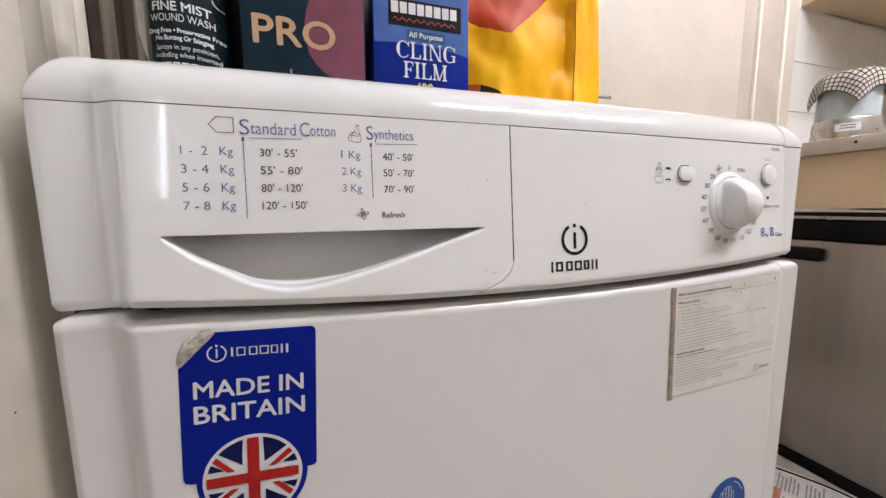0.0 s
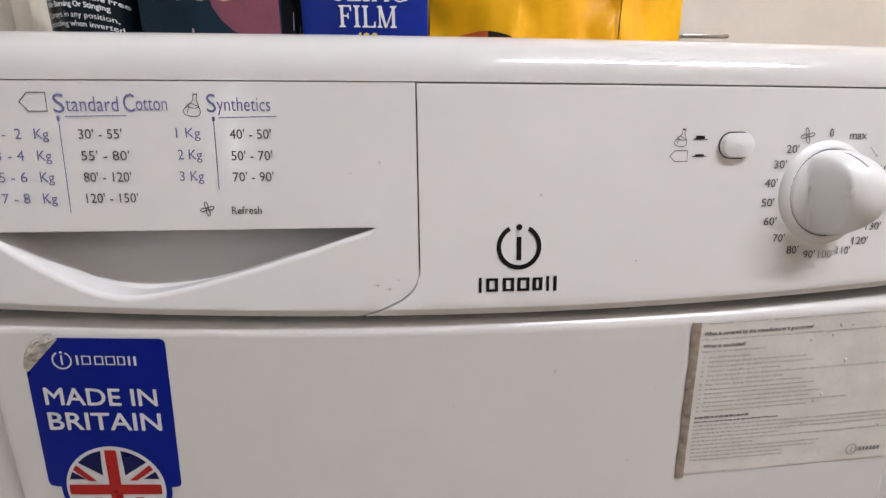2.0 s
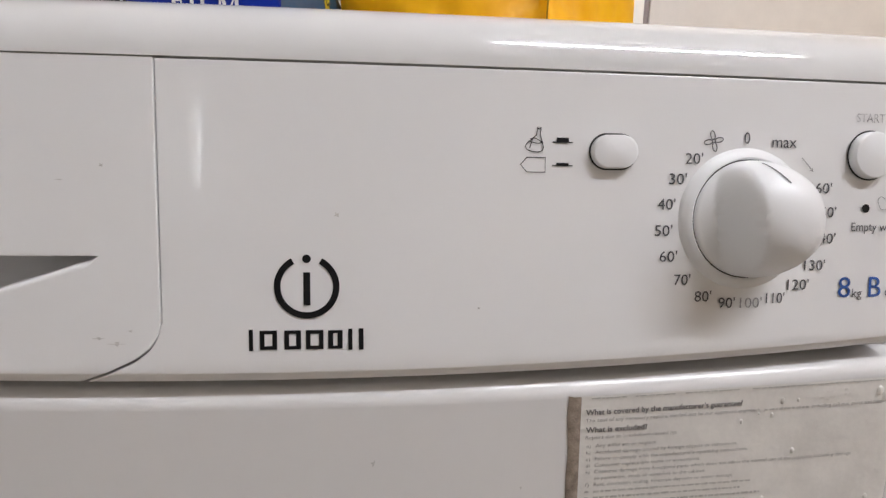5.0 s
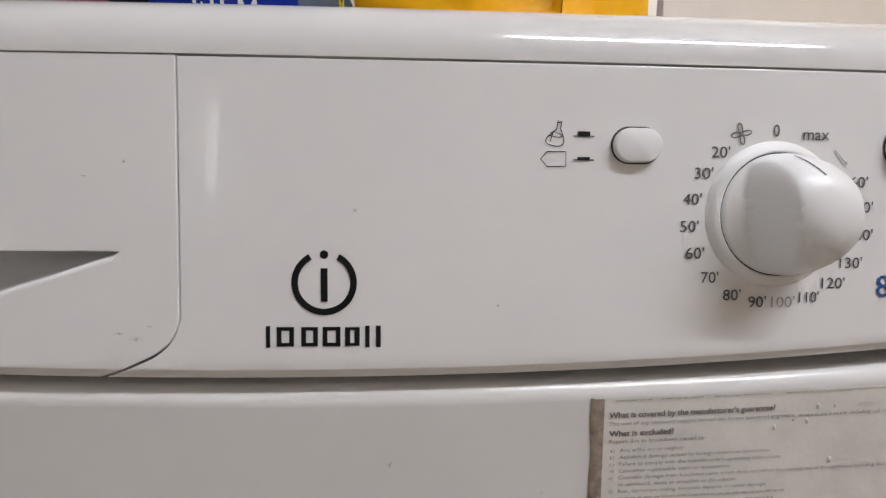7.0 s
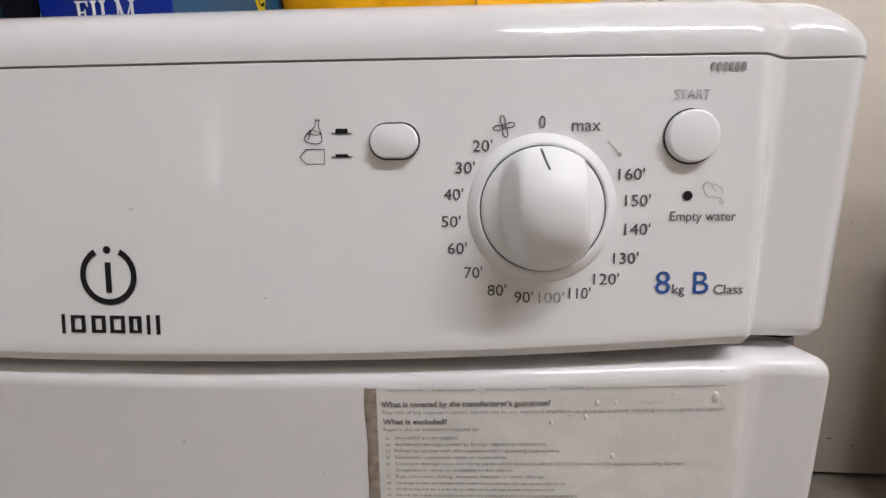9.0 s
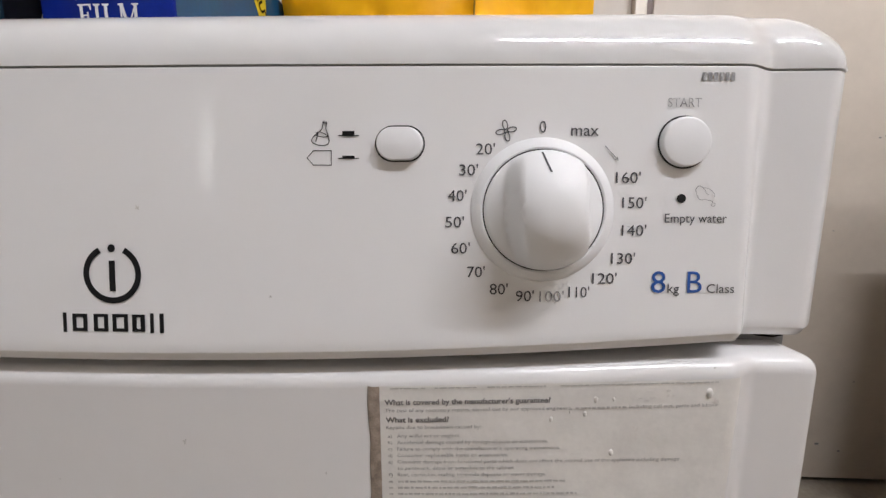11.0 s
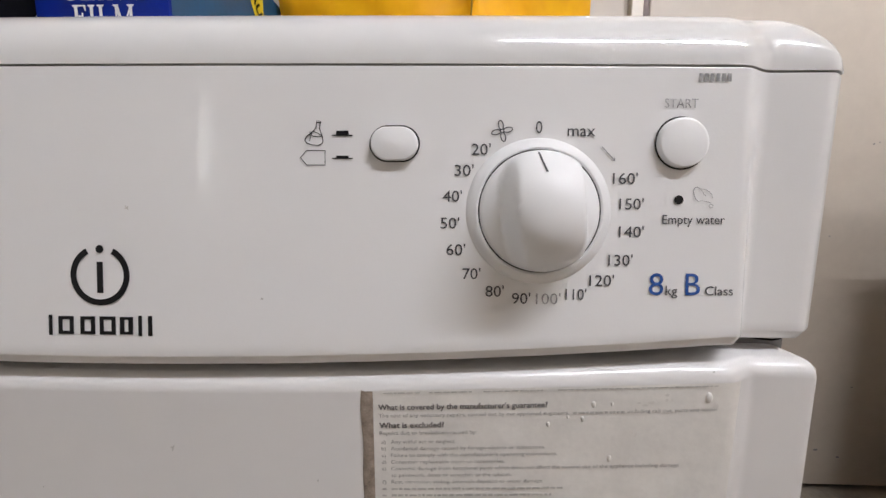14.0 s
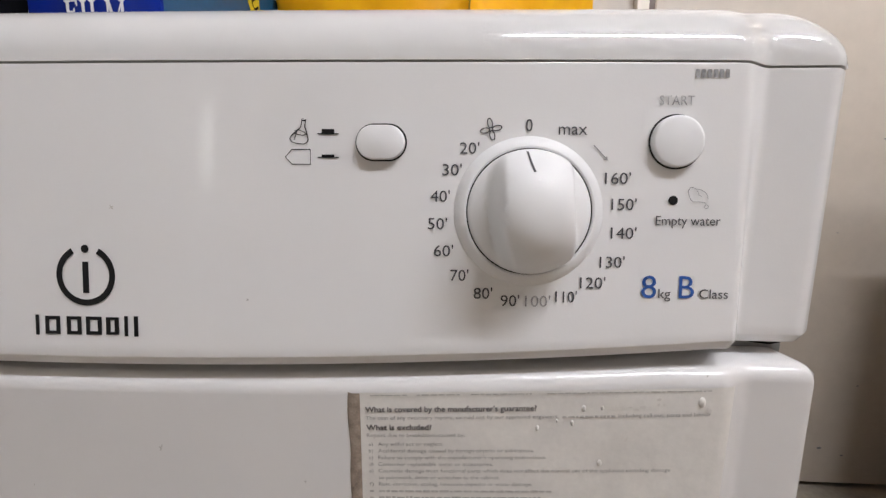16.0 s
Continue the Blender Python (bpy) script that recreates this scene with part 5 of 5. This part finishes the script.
rows = [[(KC[0] + 0.0673 * math.cos(radians(a)), KC[1] + 0.0673 * math.sin(radians(a)), z) for a in range(188, 229, 4)] for z in (0.955, 0.975)]
part("label", grid_bm(rows), STICKWHITE, kettle, "pale label plate")
for z in (0.968, 0.961):
    rows = [[(KC[0] + 0.0676 * math.cos(radians(a)), KC[1] + 0.0676 * math.sin(radians(a)), z + d) for a in range(196, 223, 3)] for d in (0, 0.003)]
    part("label_mark", grid_bm(rows), GREYPL, kettle)


def towel_material():
    m = mat("check_towel", (0.66, 0.60, 0.53), 0.9, var=0.08, scale=60, bump=0.6, bscale=900)
    nt = m.node_tree
    nd, ln = nt.nodes, nt.links
    [n for n in nd if n.type == "BUMP"][0].inputs["Distance"].default_value = 0.006
    base = [n for n in nd if n.type == "VALTORGB"][0]
    uv = nd.new("ShaderNodeUVMap")
    sep = nd.new("ShaderNodeSeparateXYZ")
    ln.new(uv.outputs[0], sep.inputs[0])
    outs = []
    for i in (0, 1):
        a = nd.new("ShaderNodeMath")
        a.operation = "FRACT"
        ln.new(sep.outputs[i], a.inputs[0])
        b = nd.new("ShaderNodeMath")
        b.operation = "LESS_THAN"
        b.inputs[1].default_value = 0.24
        ln.new(a.outputs[0], b.inputs[0])
        outs.append(b.outputs[0])
    mxm = nd.new("ShaderNodeMath")
    mxm.operation = "MAXIMUM"
    ln.new(outs[0], mxm.inputs[0])
    ln.new(outs[1], mxm.inputs[1])
    mx = nd.new("ShaderNodeMix")
    mx.data_type = "RGBA"
    ln.new(mxm.outputs[0], mx.inputs["Factor"])
    ln.new(base.outputs[0], mx.inputs["A"])
    mx.inputs["B"].default_value = (0.035, 0.03, 0.035, 1)
    ln.new(mx.outputs["Result"], nd["Principled BSDF"].inputs["Base Color"])
    return m


towel = thing("tea_towel", "white tea towel with black checks draped over the kettle", "tea towel")
bm = bmesh.new()
uvl = bm.loops.layers.uv.new("UVMap")
N = 44
vs = []
for i in range(N + 1):
    col = []
    for j in range(N + 1):
        u, v = (i / N - 0.5) * 0.225, (j / N - 0.5) * 0.225
        a = math.atan2(v, u) + radians(-8)
        d = math.hypot(u, v)
        flat_r = 0.058
        if d <= flat_r:
            r, z = d, 1.113 + 0.004 * math.cos(d * 40)
        else:
            over = d - flat_r
            r = flat_r + 0.012 * (1 - math.exp(-over * 70)) + 0.06 * over
            z = 1.112 - over * 0.88
            r += 0.005 * math.sin(7 * a) * min(1, over * 20)
        q = 0.003 * noise.noise(Vector((u * 30, v * 30, 0)))
        col.append((bm.verts.new((KC[0] + r * math.cos(a), KC[1] + r * math.sin(a), z + q)), (u / 0.0125, v / 0.0125)))
    vs.append(col)
for i in range(N):
    for j in range(N):
        four = [vs[i][j], vs[i + 1][j], vs[i + 1][j + 1], vs[i][j + 1]]
        f = bm.faces.new([q[0] for q in four])
        for lp, q in zip(f.loops, four):
            lp[uvl].uv = q[1]
part("cloth", bm, towel_material(), towel)

# a thin cable on the floor beside the bin
cable = thing("cable", "thin dark cable lying loose on the floor", "cable")
pts = [Vector((0.93 + 0.15 * t + 0.012 * math.sin(9 * t), 0.66 - 0.42 * t, 0.0165 + 0.001 * math.sin(14 * t))) for t in [i / 40 for i in range(41)]]
rows = []
for i, p in enumerate(pts):
    d = (pts[min(i + 1, 40)] - pts[max(i - 1, 0)]).normalized()
    side = d.cross(Vector((0, 0, 1))).normalized()
    up = side.cross(d)
    rows.append([p + 0.0025 * (math.cos(k) * side + math.sin(k) * up) for k in [2 * math.pi * j / 8 for j in range(8)]])
part("sheath", grid_bm(rows, close=True), BLACKPL, cable)

# newspapers on the floor
paper_rnd = random.Random(5)


def newspaper(cx, cy, w, h, turn, z):
    th = thing("newspaper", "printed newspaper sheet spread on the kitchen floor", "newspaper", "newspapers on the floor")
    rows = [[((i / 14 - 0.5) * w, (j / 10 - 0.5) * h, z + 0.003 * abs(noise.noise(Vector((i * 0.5 + cx * 9, j * 0.5, cy))))) for j in range(11)] for i in range(15)]
    part("sheet", grid_bm(rows), NEWS, th)
    bm = bmesh.new()
    for c in range(5):
        for r in range(int(h / 0.008)):
            if paper_rnd.random() < 0.25:
                continue
            x0 = -w / 2 + 0.01 + c * (w - 0.02) / 5
            y0 = -h / 2 + 0.012 + r * 0.0078
            x1 = x0 + (w / 5 - 0.012) * paper_rnd.uniform(0.6, 1)
            bm.faces.new([bm.verts.new(p) for p in ((x0, y0, z + 0.0045), (x1, y0, z + 0.0045), (x1, y0 + 0.0035, z + 0.0045), (x0, y0 + 0.0035, z + 0.0045))])
    part("print_column", bm, NEWSINK, th, smooth=False)
    for k in range(3):
        bm = bmesh.new()
        x0, y0 = paper_rnd.uniform(-w / 2, w / 4), paper_rnd.uniform(-h / 2, h / 3)
        bm.faces.new([bm.verts.new(p) for p in ((x0, y0, z + 0.0050 + 0.0003 * k), (x0 + 0.07, y0, z + 0.0050 + 0.0003 * k), (x0 + 0.07, y0 + 0.05, z + 0.0050 + 0.0003 * k), (x0, y0 + 0.05, z + 0.0050 + 0.0003 * k))])
        part("picture", bm, NEWSRED, th, "faded brown picture", smooth=False)
    th.matrix_basis = pose(cx, cy, 0, 0, 0, turn)


newspaper(0.80, 0.30, 0.56, 0.40, 24, 0.0005)
newspaper(0.92, 0.00, 0.50, 0.38, -14, 0.0065)
newspaper(0.78, 0.60, 0.42, 0.30, 8, 0.0065)

# wall tiles beside the door frame
tile_bm = box_bm((0.0008, -0.006, 0.0008), (0.1972, 0.004, 0.1972), 0.0012, 1)
tile_me = None
for i in range(5):
    for j in range(5):
        m = Matrix.Translation((1.664 + 0.198 * i, BACK + 0.006, 0.95 + 0.198 * j))
        if 1.664 + 0.198 * i > 1.70 and 0.95 + 0.198 * (j + 1) > 1.555 and j > 2:
            continue
        if tile_me is None:
            ob = link("tile", tile_bm, TILE, bpy.data.objects["wall_north_east"], smooth=False)
            tile_me = ob.data
        else:
            ob = new("tile", tile_me)
            ob.parent = bpy.data.objects["wall_north_east"]
        ob.matrix_basis = m
